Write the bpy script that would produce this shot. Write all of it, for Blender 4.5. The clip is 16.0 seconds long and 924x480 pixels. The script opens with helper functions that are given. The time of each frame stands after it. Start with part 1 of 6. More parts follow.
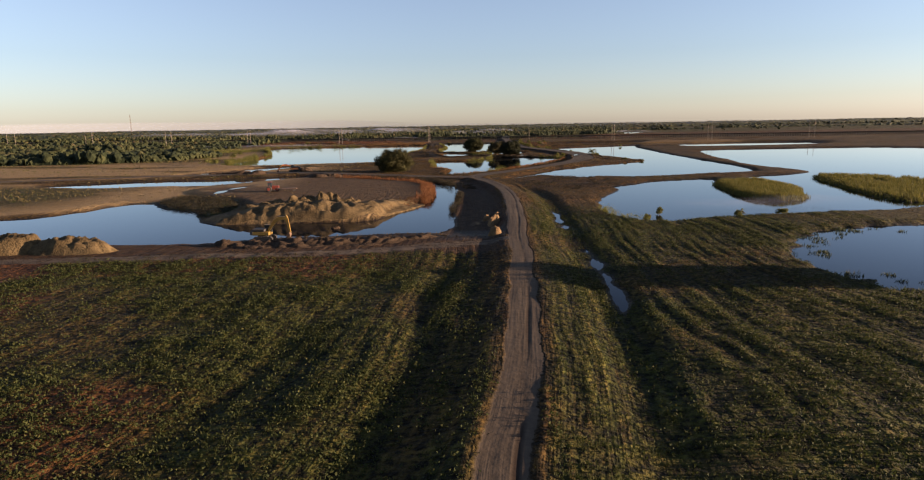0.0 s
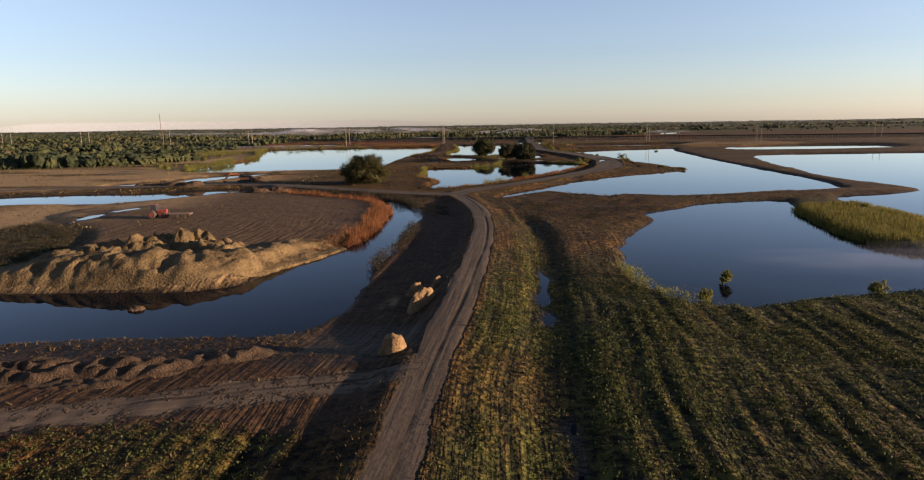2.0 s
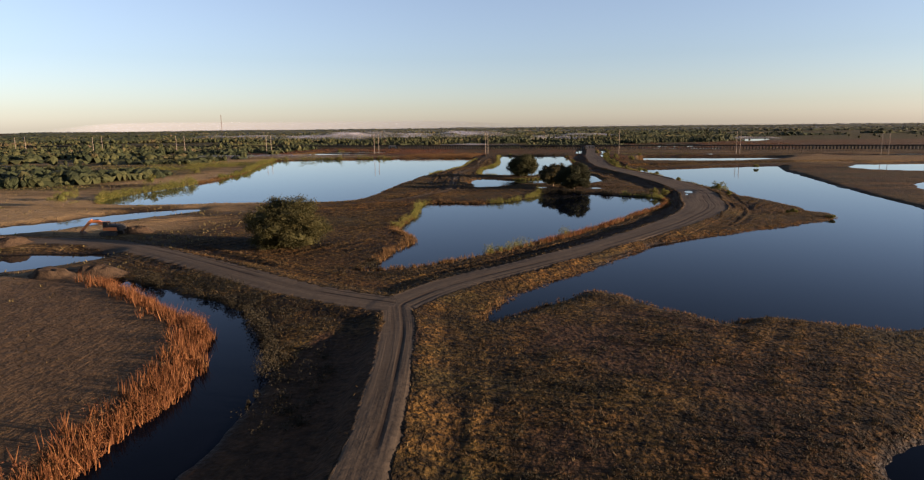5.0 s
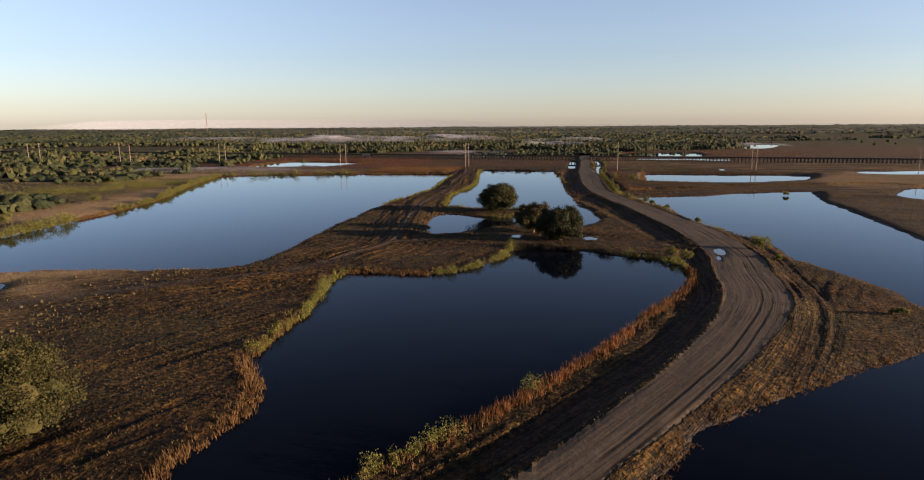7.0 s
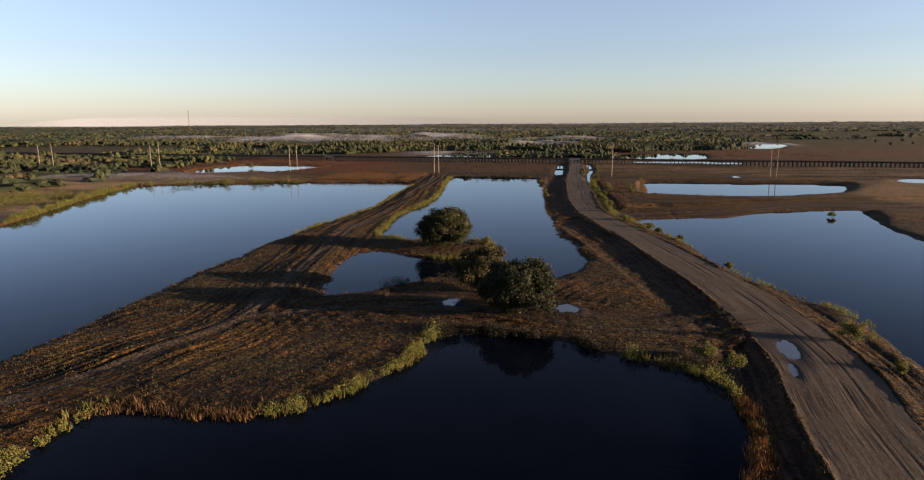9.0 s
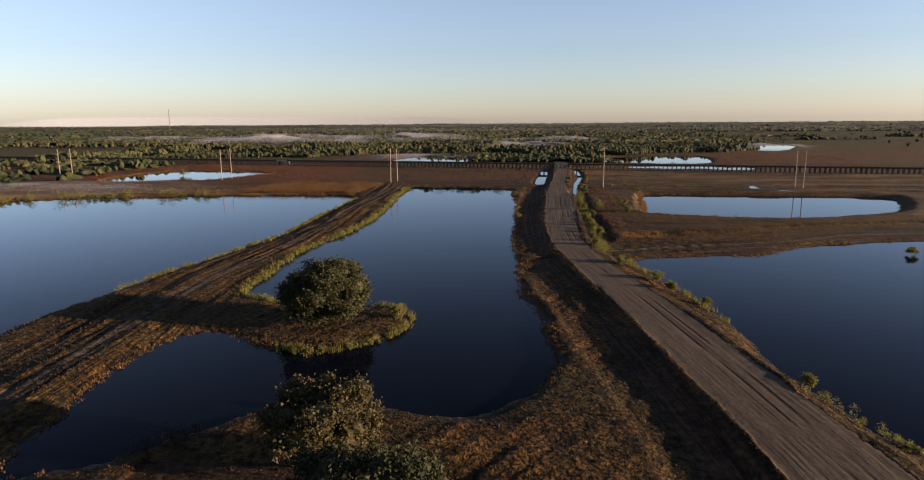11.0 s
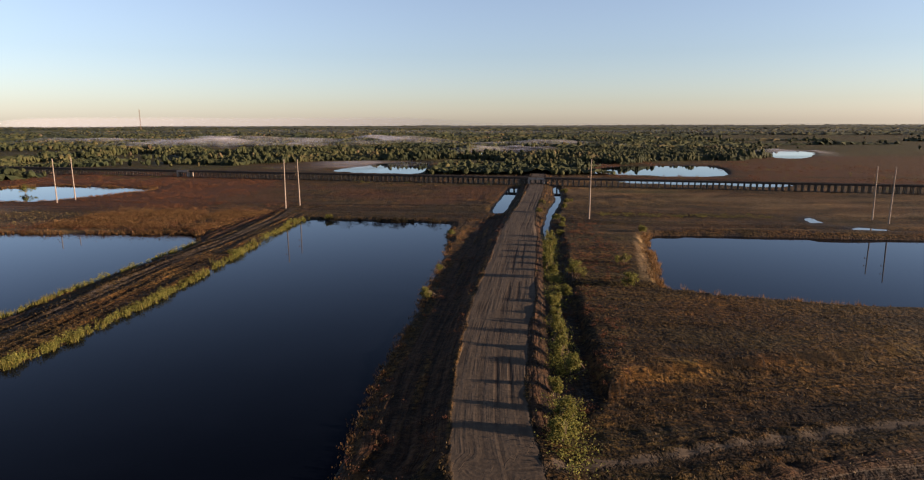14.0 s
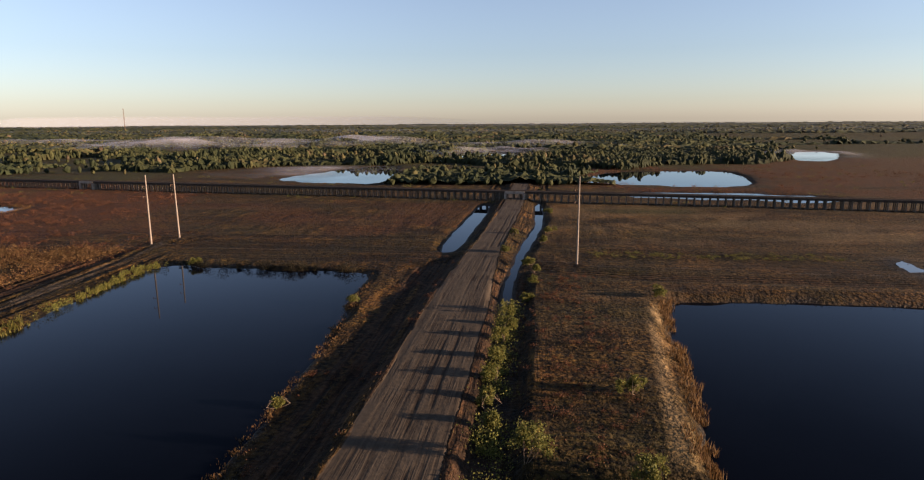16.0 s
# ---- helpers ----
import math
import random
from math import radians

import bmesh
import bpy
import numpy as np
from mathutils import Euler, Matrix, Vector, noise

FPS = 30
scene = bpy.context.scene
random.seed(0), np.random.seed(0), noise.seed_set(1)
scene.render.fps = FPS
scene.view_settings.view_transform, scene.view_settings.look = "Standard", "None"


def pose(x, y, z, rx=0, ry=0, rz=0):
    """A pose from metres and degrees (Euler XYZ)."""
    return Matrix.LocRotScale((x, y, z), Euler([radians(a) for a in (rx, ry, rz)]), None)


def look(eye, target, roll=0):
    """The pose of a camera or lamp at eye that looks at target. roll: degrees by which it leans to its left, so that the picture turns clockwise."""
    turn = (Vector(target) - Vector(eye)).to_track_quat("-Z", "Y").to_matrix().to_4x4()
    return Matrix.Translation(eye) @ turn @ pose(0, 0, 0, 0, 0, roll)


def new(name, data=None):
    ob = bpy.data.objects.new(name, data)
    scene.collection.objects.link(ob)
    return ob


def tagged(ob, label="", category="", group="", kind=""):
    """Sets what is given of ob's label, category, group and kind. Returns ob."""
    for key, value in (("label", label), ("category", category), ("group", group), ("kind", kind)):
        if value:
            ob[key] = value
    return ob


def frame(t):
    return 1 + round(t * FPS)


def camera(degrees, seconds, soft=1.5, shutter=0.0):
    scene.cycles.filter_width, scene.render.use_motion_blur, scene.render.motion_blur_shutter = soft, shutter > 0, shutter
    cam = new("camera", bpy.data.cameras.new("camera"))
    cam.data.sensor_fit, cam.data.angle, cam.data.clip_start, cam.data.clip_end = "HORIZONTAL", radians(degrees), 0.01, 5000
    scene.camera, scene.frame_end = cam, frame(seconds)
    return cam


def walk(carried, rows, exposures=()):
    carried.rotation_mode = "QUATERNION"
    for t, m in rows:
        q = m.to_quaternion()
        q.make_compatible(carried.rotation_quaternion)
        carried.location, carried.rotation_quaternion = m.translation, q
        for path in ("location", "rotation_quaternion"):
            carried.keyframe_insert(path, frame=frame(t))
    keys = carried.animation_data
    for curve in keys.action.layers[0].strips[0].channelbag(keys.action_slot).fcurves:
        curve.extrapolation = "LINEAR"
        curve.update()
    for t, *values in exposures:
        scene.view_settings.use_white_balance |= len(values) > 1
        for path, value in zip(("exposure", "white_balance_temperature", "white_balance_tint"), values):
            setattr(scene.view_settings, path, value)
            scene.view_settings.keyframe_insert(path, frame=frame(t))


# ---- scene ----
cam = camera(73.0, 16.0, soft=1.15)
K = 0.95                # metres to a unit of the plan
PATH = [
    (0, (0.709, 3.076, 24.379), (0.7, 5.042, 24.01), -1.0),
    (0.5, (6.022, 19.952, 24.382), (6.018, 21.918, 24.012), -1.0),
    (1, (10.855, 37.328, 24.343), (10.759, 39.292, 23.975), -1.0),
    (1.5, (14.773, 55.997, 24.116), (14.661, 57.96, 23.747), -1.0),
    (2, (18.396, 75.067, 23.85), (18.284, 77.03, 23.481), -0.9),
    (2.5, (22.29, 94.091, 23.834), (22.183, 96.053, 23.462), -1.0),
    (3, (26.722, 113.448, 22.909), (26.532, 115.406, 22.543), -1.0),
    (5.5, (30.339, 207.645, 31.153), (30.025, 209.587, 30.787), -0.6),
    (6, (31.204, 226.903, 34.269), (30.895, 228.844, 33.898), -0.3),
    (6.5, (32.469, 246.017, 37.022), (32.167, 247.958, 36.651), -0.4),
    (7, (33.909, 265.582, 37.792), (33.613, 267.525, 37.421), -0.4),
    (7.5, (35.229, 285.016, 38.157), (34.938, 286.958, 37.781), -0.4),
    (8, (37.09, 305.312, 38.132), (36.803, 307.255, 37.755), -0.4),
    (8.5, (39.181, 325.63, 38.251), (38.898, 327.573, 37.872), -0.4),
    (9, (41.431, 345.715, 38.38), (41.15, 347.659, 38.0), -0.4),
    (11.5, (51.633, 441.528, 37.311), (51.377, 443.475, 36.93), -0.6),
    (12, (53.533, 460.59, 37.926), (53.282, 462.537, 37.542), -0.8),
    (12.5, (55.75, 480.713, 37.232), (55.502, 482.661, 36.851), -0.6),
    (13, (57.841, 500.976, 37.127), (57.596, 502.924, 36.744), -0.6),
    (13.5, (59.561, 520.186, 36.782), (59.323, 522.134, 36.4), -0.3),
    (14, (62.021, 539.511, 36.032), (61.781, 541.461, 35.657), -0.2),
    (14.5, (64.013, 558.939, 35.979), (63.778, 560.889, 35.604), -0.1),
    (15, (66.651, 579.467, 35.33), (66.411, 581.417, 34.957), -0.0),
    (15.5, (68.665, 598.757, 35.603), (68.429, 600.707, 35.227), -0.0),
    (16, (70.932, 617.748, 36.065), (70.693, 619.697, 35.685), -0.4),
]
walk(cam, [(t, look([K * v for v in eye], [K * v for v in target], roll)) for t, eye, target, roll in PATH], [(0, 2.2, 5950, 22), (16, 2.2, 5950, 22)])

# ---- world, sun and exposure ----
SUN_ELEV, SUN_AZ = 7.5, -5.0          # degrees above the horizon, and turned from +x
world = bpy.data.worlds.new("sky")
scene.world = world
world.use_nodes = True
wn = world.node_tree
sky = wn.nodes.new("ShaderNodeTexSky")
sky.sky_type, sky.sun_disc = "NISHITA", False
sky.sun_elevation, sky.sun_rotation = radians(SUN_ELEV), radians(90 - SUN_AZ)
sky.altitude, sky.air_density, sky.dust_density, sky.ozone_density = 0, 1.0, 0.38, 2.5
wn.nodes["Background"].inputs["Strength"].default_value = 0.0505
pale = wn.nodes.new("ShaderNodeHueSaturation")
pale.inputs["Saturation"].default_value = 0.68
wn.links.new(sky.outputs[0], pale.inputs["Color"])
wn.links.new(pale.outputs[0], wn.nodes["Background"].inputs["Color"])
sun = new("sun", bpy.data.lights.new("sun", "SUN"))
sun.data.energy, sun.data.angle, sun.data.color = 5.0, radians(0.6), (1.0, 0.70, 0.40)
az, el = radians(SUN_AZ), radians(SUN_ELEV)
sun.matrix_world = look((300 * math.cos(az), 300 * math.sin(az), 300 * math.tan(el)), (0, 0, 0))

# ---- materials ----
def shader(name, rough=0.9, spec=0.2):
    m = bpy.data.materials.new(name)
    m.use_nodes = True
    b = m.node_tree.nodes["Principled BSDF"]
    b.inputs["Roughness"].default_value = rough
    b.inputs["Specular IOR Level"].default_value = spec
    return m, m.node_tree, b


def node(nt, kind, **values):
    n = nt.nodes.new(kind)
    for k, v in values.items():
        n.inputs[k.replace("_", " ")].default_value = v
    return n


def link(nt, a, b):
    nt.links.new(a, b)


def mix(nt, fac, a, b, mode="MIX"):
    n = nt.nodes.new("ShaderNodeMix")
    n.data_type, n.blend_type = "RGBA", mode
    for k, v in ((0, fac), (6, a), (7, b)):
        if hasattr(v, "is_linked"):
            link(nt, v, n.inputs[k])
        else:
            n.inputs[k].default_value = (*v, 1) if isinstance(v, tuple) else v
    return n.outputs[2]


def calc(nt, op, a, b=0.0, c=0.0):
    n = nt.nodes.new("ShaderNodeMath")
    n.operation = op
    for k, v in ((0, a), (1, b), (2, c)):
        if hasattr(v, "is_linked"):
            link(nt, v, n.inputs[k])
        else:
            n.inputs[k].default_value = v
    return n.outputs[0]


def ramp(nt, fac, lo, hi):
    n = nt.nodes.new("ShaderNodeMapRange")
    n.clamp = True
    link(nt, fac, n.inputs[0])
    n.inputs[1].default_value, n.inputs[2].default_value = lo, hi
    return n.outputs[0]


def noise_of(nt, scale, detail=4.0, vector=None, rough=0.55):
    n = node(nt, "ShaderNodeTexNoise", Scale=scale, Detail=detail, Roughness=rough)
    if vector is None:
        vector = nt.nodes.new("ShaderNodeTexCoord").outputs["Object"]
    link(nt, vector, n.inputs["Vector"])
    return n.outputs["Fac"]


def bump(nt, bsdf, height, strength=0.5, distance=0.1):
    n = node(nt, "ShaderNodeBump", Strength=strength, Distance=distance)
    link(nt, height, n.inputs["Height"])
    link(nt, n.outputs[0], bsdf.inputs["Normal"])


def plain(name, a, b, scale=2.0, rough=0.85, spec=0.2, metal=0.0, relief=0.3, depth=0.03):
    """A material that wanders between two colours at two scales, with fine relief."""
    m, nt, s = shader(name, rough, spec)
    n1, n2 = noise_of(nt, scale), noise_of(nt, scale * 7, 3)
    f = ramp(nt, calc(nt, "ADD", calc(nt, "MULTIPLY", n1, 0.65), calc(nt, "MULTIPLY", n2, 0.35)), 0.35, 0.65)
    link(nt, mix(nt, f, a, b), s.inputs["Base Color"])
    s.inputs["Metallic"].default_value = metal
    if relief:
        bump(nt, s, n2, relief, depth)
    return m


def leafy(name, a, b, c, through_light=0.25):
    """Foliage: colour varies from clump to clump, and light comes through a little."""
    m, nt, s = shader(name, 0.75, 0.15)
    a, b, c = (tuple(0.82 * v for v in q) for q in (a, b, c))
    g = nt.nodes.new("ShaderNodeNewGeometry")
    f = g.outputs["Random Per Island"]
    col = mix(nt, ramp(nt, f, 0.0, 0.6), a, b)
    col = mix(nt, ramp(nt, f, 0.7, 1.0), col, c)
    big = ramp(nt, noise_of(nt, 0.08, 3), 0.35, 0.65)
    col = mix(nt, calc(nt, "MULTIPLY", big, 0.5), col, tuple(0.6 * v for v in b))
    link(nt, col, s.inputs["Base Color"])
    t = nt.nodes.new("ShaderNodeBsdfTranslucent")
    link(nt, col, t.inputs["Color"])
    mx = nt.nodes.new("ShaderNodeMixShader")
    mx.inputs[0].default_value = through_light
    link(nt, s.outputs[0], mx.inputs[1])
    link(nt, t.outputs[0], mx.inputs[2])
    link(nt, mx.outputs[0], nt.nodes["Material Output"].inputs["Surface"])
    return m


def forest_material():
    """Far woods: each tree has its own kind, from dark green through olive to dry yellow brown."""
    m, nt, s = shader("forest_leaves", 0.8, 0.1)
    k = nt.nodes.new("ShaderNodeAttribute")
    k.attribute_name = "kind"
    f = k.outputs["Fac"]
    col = mix(nt, ramp(nt, f, 0.15, 0.5), (0.018, 0.024, 0.011), (0.036, 0.040, 0.016))
    col = mix(nt, ramp(nt, f, 0.55, 0.85), col, (0.060, 0.050, 0.023))
    col = mix(nt, ramp(nt, f, 0.88, 1.0), col, (0.062, 0.046, 0.032))
    isl = nt.nodes.new("ShaderNodeNewGeometry").outputs["Random Per Island"]
    col = mix(nt, 1.0, col, mix(nt, isl, (0.5, 0.52, 0.5), (1.0, 0.97, 0.92)), "MULTIPLY")
    link(nt, col, s.inputs["Base Color"])
    bump(nt, s, noise_of(nt, 1.3, 4), 0.8, 0.5)
    return m


def earth_material():
    m, nt, s = shader("earth", 0.95, 0.1)
    pos = nt.nodes.new("ShaderNodeTexCoord").outputs["Object"]
    zone = nt.nodes.new("ShaderNodeAttribute")
    zone.attribute_name = "zone"
    sep = nt.nodes.new("ShaderNodeSeparateColor")
    link(nt, zone.outputs["Color"], sep.inputs[0])
    road, green, bare = sep.outputs
    other = nt.nodes.new("ShaderNodeAttribute")
    other.attribute_name = "other"
    sep2 = nt.nodes.new("ShaderNodeSeparateColor")
    link(nt, other.outputs["Color"], sep2.inputs[0])
    wet, rust, sand = sep2.outputs
    lat = nt.nodes.new("ShaderNodeAttribute")
    lat.attribute_name = "lat"
    row = nt.nodes.new("ShaderNodeAttribute")
    row.attribute_name = "row"
    at_xyz = nt.nodes.new("ShaderNodeSeparateXYZ")
    link(nt, pos, at_xyz.inputs[0])
    pos_y = at_xyz.outputs[1]
    n_big, n_mid, n_fine = noise_of(nt, 0.03, 5, pos), noise_of(nt, 0.42, 3, pos), noise_of(nt, 1.9, 3, pos, 0.55)
    blend = calc(nt, "ADD", calc(nt, "MULTIPLY", n_mid, 0.5), calc(nt, "MULTIPLY", n_fine, 0.5))
    # dry grass, green grass
    dry = mix(nt, ramp(nt, blend, 0.38, 0.62), (0.037, 0.029, 0.010), (0.19, 0.130, 0.041))
    dry = mix(nt, calc(nt, "MULTIPLY", ramp(nt, n_big, 0.42, 0.6), 0.75), dry, (0.088, 0.080, 0.028))
    shift = nt.nodes.new("ShaderNodeVectorMath")
    link(nt, pos, shift.inputs[0])
    shift.inputs[1].default_value = (310, 170, 90)
    dry = mix(nt, calc(nt, "MULTIPLY", ramp(nt, noise_of(nt, 0.10, 6, pos, 0.65), 0.50, 0.60), 0.7), dry, (0.024, 0.022, 0.009))
    dry = mix(nt, calc(nt, "MULTIPLY", ramp(nt, noise_of(nt, 0.06, 6, shift.outputs[0], 0.65), 0.52, 0.62), 0.55), dry, (0.24, 0.150, 0.048))
    dry = mix(nt, calc(nt, "MULTIPLY", ramp(nt, noise_of(nt, 0.035, 6, shift.outputs[0], 0.7), 0.48, 0.62), 0.5), dry, (0.15, 0.078, 0.024))
    lush = mix(nt, ramp(nt, blend, 0.38, 0.62), (0.022, 0.034, 0.009), (0.098, 0.120, 0.028))
    lush = mix(nt, calc(nt, "MULTIPLY", ramp(nt, n_big, 0.5, 0.68), calc(nt, "ADD", 0.1, calc(nt, "MULTIPLY", ramp(nt, pos_y, 225.0, 190.0), 0.45))), lush, (0.13, 0.075, 0.03))
    # strips left by the mower
    xyz = nt.nodes.new("ShaderNodeSeparateXYZ")
    link(nt, pos, xyz.inputs[0])
    def streak(across, along, scale):
        v = nt.nodes.new("ShaderNodeCombineXYZ")
        link(nt, across, v.inputs[0])
        link(nt, calc(nt, "MULTIPLY", along, 0.045), v.inputs[1])
        return noise_of(nt, scale, 3, v.outputs[0], 0.6)
    mown = ramp(nt, xyz.outputs[1], 225.0, 190.0)
    rowwave = streak(row.outputs["Fac"], xyz.outputs[1], 0.9)
    rw = ramp(nt, rowwave, 0.4, 0.62)
    lush = mix(nt, calc(nt, "MULTIPLY", rw, 0.5), lush, (0.175, 0.155, 0.045))
    dry = mix(nt, calc(nt, "MULTIPLY", rw, calc(nt, "ADD", 0.10, calc(nt, "MULTIPLY", mown, 0.25))), dry, (0.24, 0.15, 0.06))
    # rows and ruts: ridges coloured as if lit, hollows as if shaded
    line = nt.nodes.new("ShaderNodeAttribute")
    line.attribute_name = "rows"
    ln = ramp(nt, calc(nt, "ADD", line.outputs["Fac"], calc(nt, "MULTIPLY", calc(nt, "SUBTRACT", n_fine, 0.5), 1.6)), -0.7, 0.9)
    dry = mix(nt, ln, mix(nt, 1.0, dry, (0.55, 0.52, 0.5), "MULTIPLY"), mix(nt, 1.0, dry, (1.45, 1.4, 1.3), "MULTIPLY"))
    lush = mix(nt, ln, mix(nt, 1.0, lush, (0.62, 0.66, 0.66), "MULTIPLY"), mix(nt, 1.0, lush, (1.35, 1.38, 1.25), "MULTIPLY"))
    far_v = nt.nodes.new("ShaderNodeCombineXYZ")
    link(nt, calc(nt, "MULTIPLY", xyz.outputs[0], 0.22), far_v.inputs[0])
    link(nt, xyz.outputs[1], far_v.inputs[1])
    swathe = ramp(nt, noise_of(nt, 0.075, 5, far_v.outputs[0], 0.6), 0.40, 0.60)
    dry = mix(nt, 1.0, dry, mix(nt, swathe, (0.50, 0.46, 0.44), (1.2, 1.2, 1.15)), "MULTIPLY")
    dry = mix(nt, calc(nt, "MULTIPLY", ramp(nt, noise_of(nt, 0.045, 4, far_v.outputs[0]), 0.50, 0.62), 0.5), dry, (0.075, 0.072, 0.026))
    col = mix(nt, green, dry, lush)
    rusty = mix(nt, ramp(nt, blend, 0.4, 0.6), (0.085, 0.033, 0.015), (0.25, 0.100, 0.037))
    col = mix(nt, rust, col, rusty)
    soil = mix(nt, ramp(nt, blend, 0.35, 0.65), (0.037, 0.023, 0.014), (0.128, 0.078, 0.044))
    edge = calc(nt, "ADD", bare, calc(nt, "MULTIPLY", calc(nt, "SUBTRACT", n_mid, 0.5), 0.7))
    col = mix(nt, calc(nt, "MULTIPLY", ramp(nt, edge, 0.3, 0.7), ramp(nt, bare, 0.0, 0.3)), col, soil)
    sandy = mix(nt, ramp(nt, blend, 0.35, 0.65), (0.20, 0.150, 0.084), (0.36, 0.275, 0.158))
    col = mix(nt, sand, col, sandy)
    # road: pale compacted dirt with wheel tracks
    lt = calc(nt, "ADD", lat.outputs["Fac"], calc(nt, "MULTIPLY", calc(nt, "SUBTRACT", n_mid, 0.5), 0.06))
    sway = calc(nt, "MULTIPLY", calc(nt, "SUBTRACT", noise_of(nt, 0.012, 2, pos), 0.5), 3.6)
    off = calc(nt, "ABSOLUTE", calc(nt, "ADD", calc(nt, "SUBTRACT", lat.outputs["Fac"], 1.6), sway))
    def lane(at, width):
        return calc(nt, "MAXIMUM", calc(nt, "SUBTRACT", 1.0, calc(nt, "DIVIDE", calc(nt, "ABSOLUTE", calc(nt, "SUBTRACT", off, at)), width)), 0.0)
    lanes = calc(nt, "MULTIPLY", lane(0.95, 0.42), 1.0)
    lines = ramp(nt, streak(lt, calc(nt, "MULTIPLY", xyz.outputs[1], 0.6), 2.3), 0.40, 0.60)
    broad = ramp(nt, streak(lt, xyz.outputs[1], 0.62), 0.40, 0.60)
    worn = ramp(nt, noise_of(nt, 0.04, 3, pos), 0.42, 0.56)
    patchy = ramp(nt, noise_of(nt, 0.16, 4, pos), 0.40, 0.62)
    tr = calc(nt, "ADD", calc(nt, "MULTIPLY", calc(nt, "MULTIPLY", lanes, worn), 0.9), calc(nt, "ADD", calc(nt, "MULTIPLY", calc(nt, "MULTIPLY", lines, patchy), calc(nt, "ADD", 0.12, calc(nt, "MULTIPLY", calc(nt, "MAXIMUM", ramp(nt, xyz.outputs[1], 570.0, 620.0), calc(nt, "MULTIPLY", ramp(nt, xyz.outputs[1], 330.0, 370.0), ramp(nt, xyz.outputs[1], 490.0, 440.0))), 0.36))), calc(nt, "MULTIPLY", broad, 0.30)))
    grain = calc(nt, "ADD", calc(nt, "MULTIPLY", blend, 0.4), calc(nt, "MULTIPLY", streak(lt, xyz.outputs[1], 1.1), 0.6))
    dirt = mix(nt, ramp(nt, grain, 0.38, 0.62), (0.150, 0.124, 0.094), (0.215, 0.180, 0.138))
    dirt = mix(nt, calc(nt, "MULTIPLY", ramp(nt, tr, 0.15, 0.85), 0.88), dirt, (0.048, 0.034, 0.026))
    redge = calc(nt, "ADD", road, calc(nt, "MULTIPLY", calc(nt, "SUBTRACT", blend, 0.5), 1.1))
    rmask = calc(nt, "MULTIPLY", ramp(nt, redge, 0.38, 0.6), ramp(nt, road, 0.02, 0.25))
    col = mix(nt, rmask, col, dirt)
    # wet ground, and the road ditch's shade, share this dark colour
    col = mix(nt, wet, col, (0.030, 0.022, 0.015))
    # shade between tussocks, multiplied into the colour; evened out on sand, soil and road
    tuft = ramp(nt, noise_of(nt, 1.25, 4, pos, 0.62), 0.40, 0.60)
    tuft_shade = mix(nt, tuft, (0.042, 0.039, 0.037), (0.47, 0.405, 0.33))
    # furrows that follow the roads along their shoulders: shaded troughs and lit crests put into the colour
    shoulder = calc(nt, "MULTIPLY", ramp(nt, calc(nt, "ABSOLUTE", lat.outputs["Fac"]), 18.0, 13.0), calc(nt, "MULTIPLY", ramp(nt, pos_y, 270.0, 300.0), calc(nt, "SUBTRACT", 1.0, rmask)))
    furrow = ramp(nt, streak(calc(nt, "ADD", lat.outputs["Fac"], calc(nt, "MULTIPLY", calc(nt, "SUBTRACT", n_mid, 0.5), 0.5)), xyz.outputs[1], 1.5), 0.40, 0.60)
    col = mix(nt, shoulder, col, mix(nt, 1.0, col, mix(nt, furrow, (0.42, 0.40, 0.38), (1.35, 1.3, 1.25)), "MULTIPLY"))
    swath = streak(row.outputs["Fac"], calc(nt, "MULTIPLY", xyz.outputs[1], 1.6), 1.9)
    col = mix(nt, calc(nt, "MULTIPLY", ramp(nt, swath, 0.54, 0.66), calc(nt, "MULTIPLY", calc(nt, "SUBTRACT", 1.0, rmask), calc(nt, "ADD", 0.12, calc(nt, "MULTIPLY", mown, 0.23)))), col, (0.27, 0.19, 0.075))
    tuft_shade = mix(nt, calc(nt, "MULTIPLY", sand, 0.8), tuft_shade, (0.64, 0.59, 0.51))
    tuft_shade = mix(nt, calc(nt, "MULTIPLY", ramp(nt, bare, 0.4, 1.0), 0.55), tuft_shade, (0.36, 0.325, 0.295))
    tuft_shade = mix(nt, calc(nt, "MULTIPLY", rmask, 0.85), tuft_shade, mix(nt, mown, (0.27, 0.258, 0.25), (0.36, 0.335, 0.32)))
    col = mix(nt, 1.0, col, tuft_shade, "MULTIPLY")
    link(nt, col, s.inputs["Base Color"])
    link(nt, calc(nt, "SUBTRACT", 0.95, calc(nt, "MULTIPLY", wet, 0.35)), s.inputs["Roughness"])
    # relief: tussocks on grass, ruts on the road
    rough = calc(nt, "SUBTRACT", 1.0, calc(nt, "MULTIPLY", rmask, 0.93))
    h1 = calc(nt, "MULTIPLY", calc(nt, "ADD", calc(nt, "MULTIPLY", n_fine, 0.58), calc(nt, "MULTIPLY", n_mid, 0.75)), calc(nt, "MULTIPLY", rough, calc(nt, "SUBTRACT", 1.0, calc(nt, "MULTIPLY", bare, 0.6))))
    h2 = calc(nt, "MULTIPLY", calc(nt, "MULTIPLY", tr, rmask), -0.07)
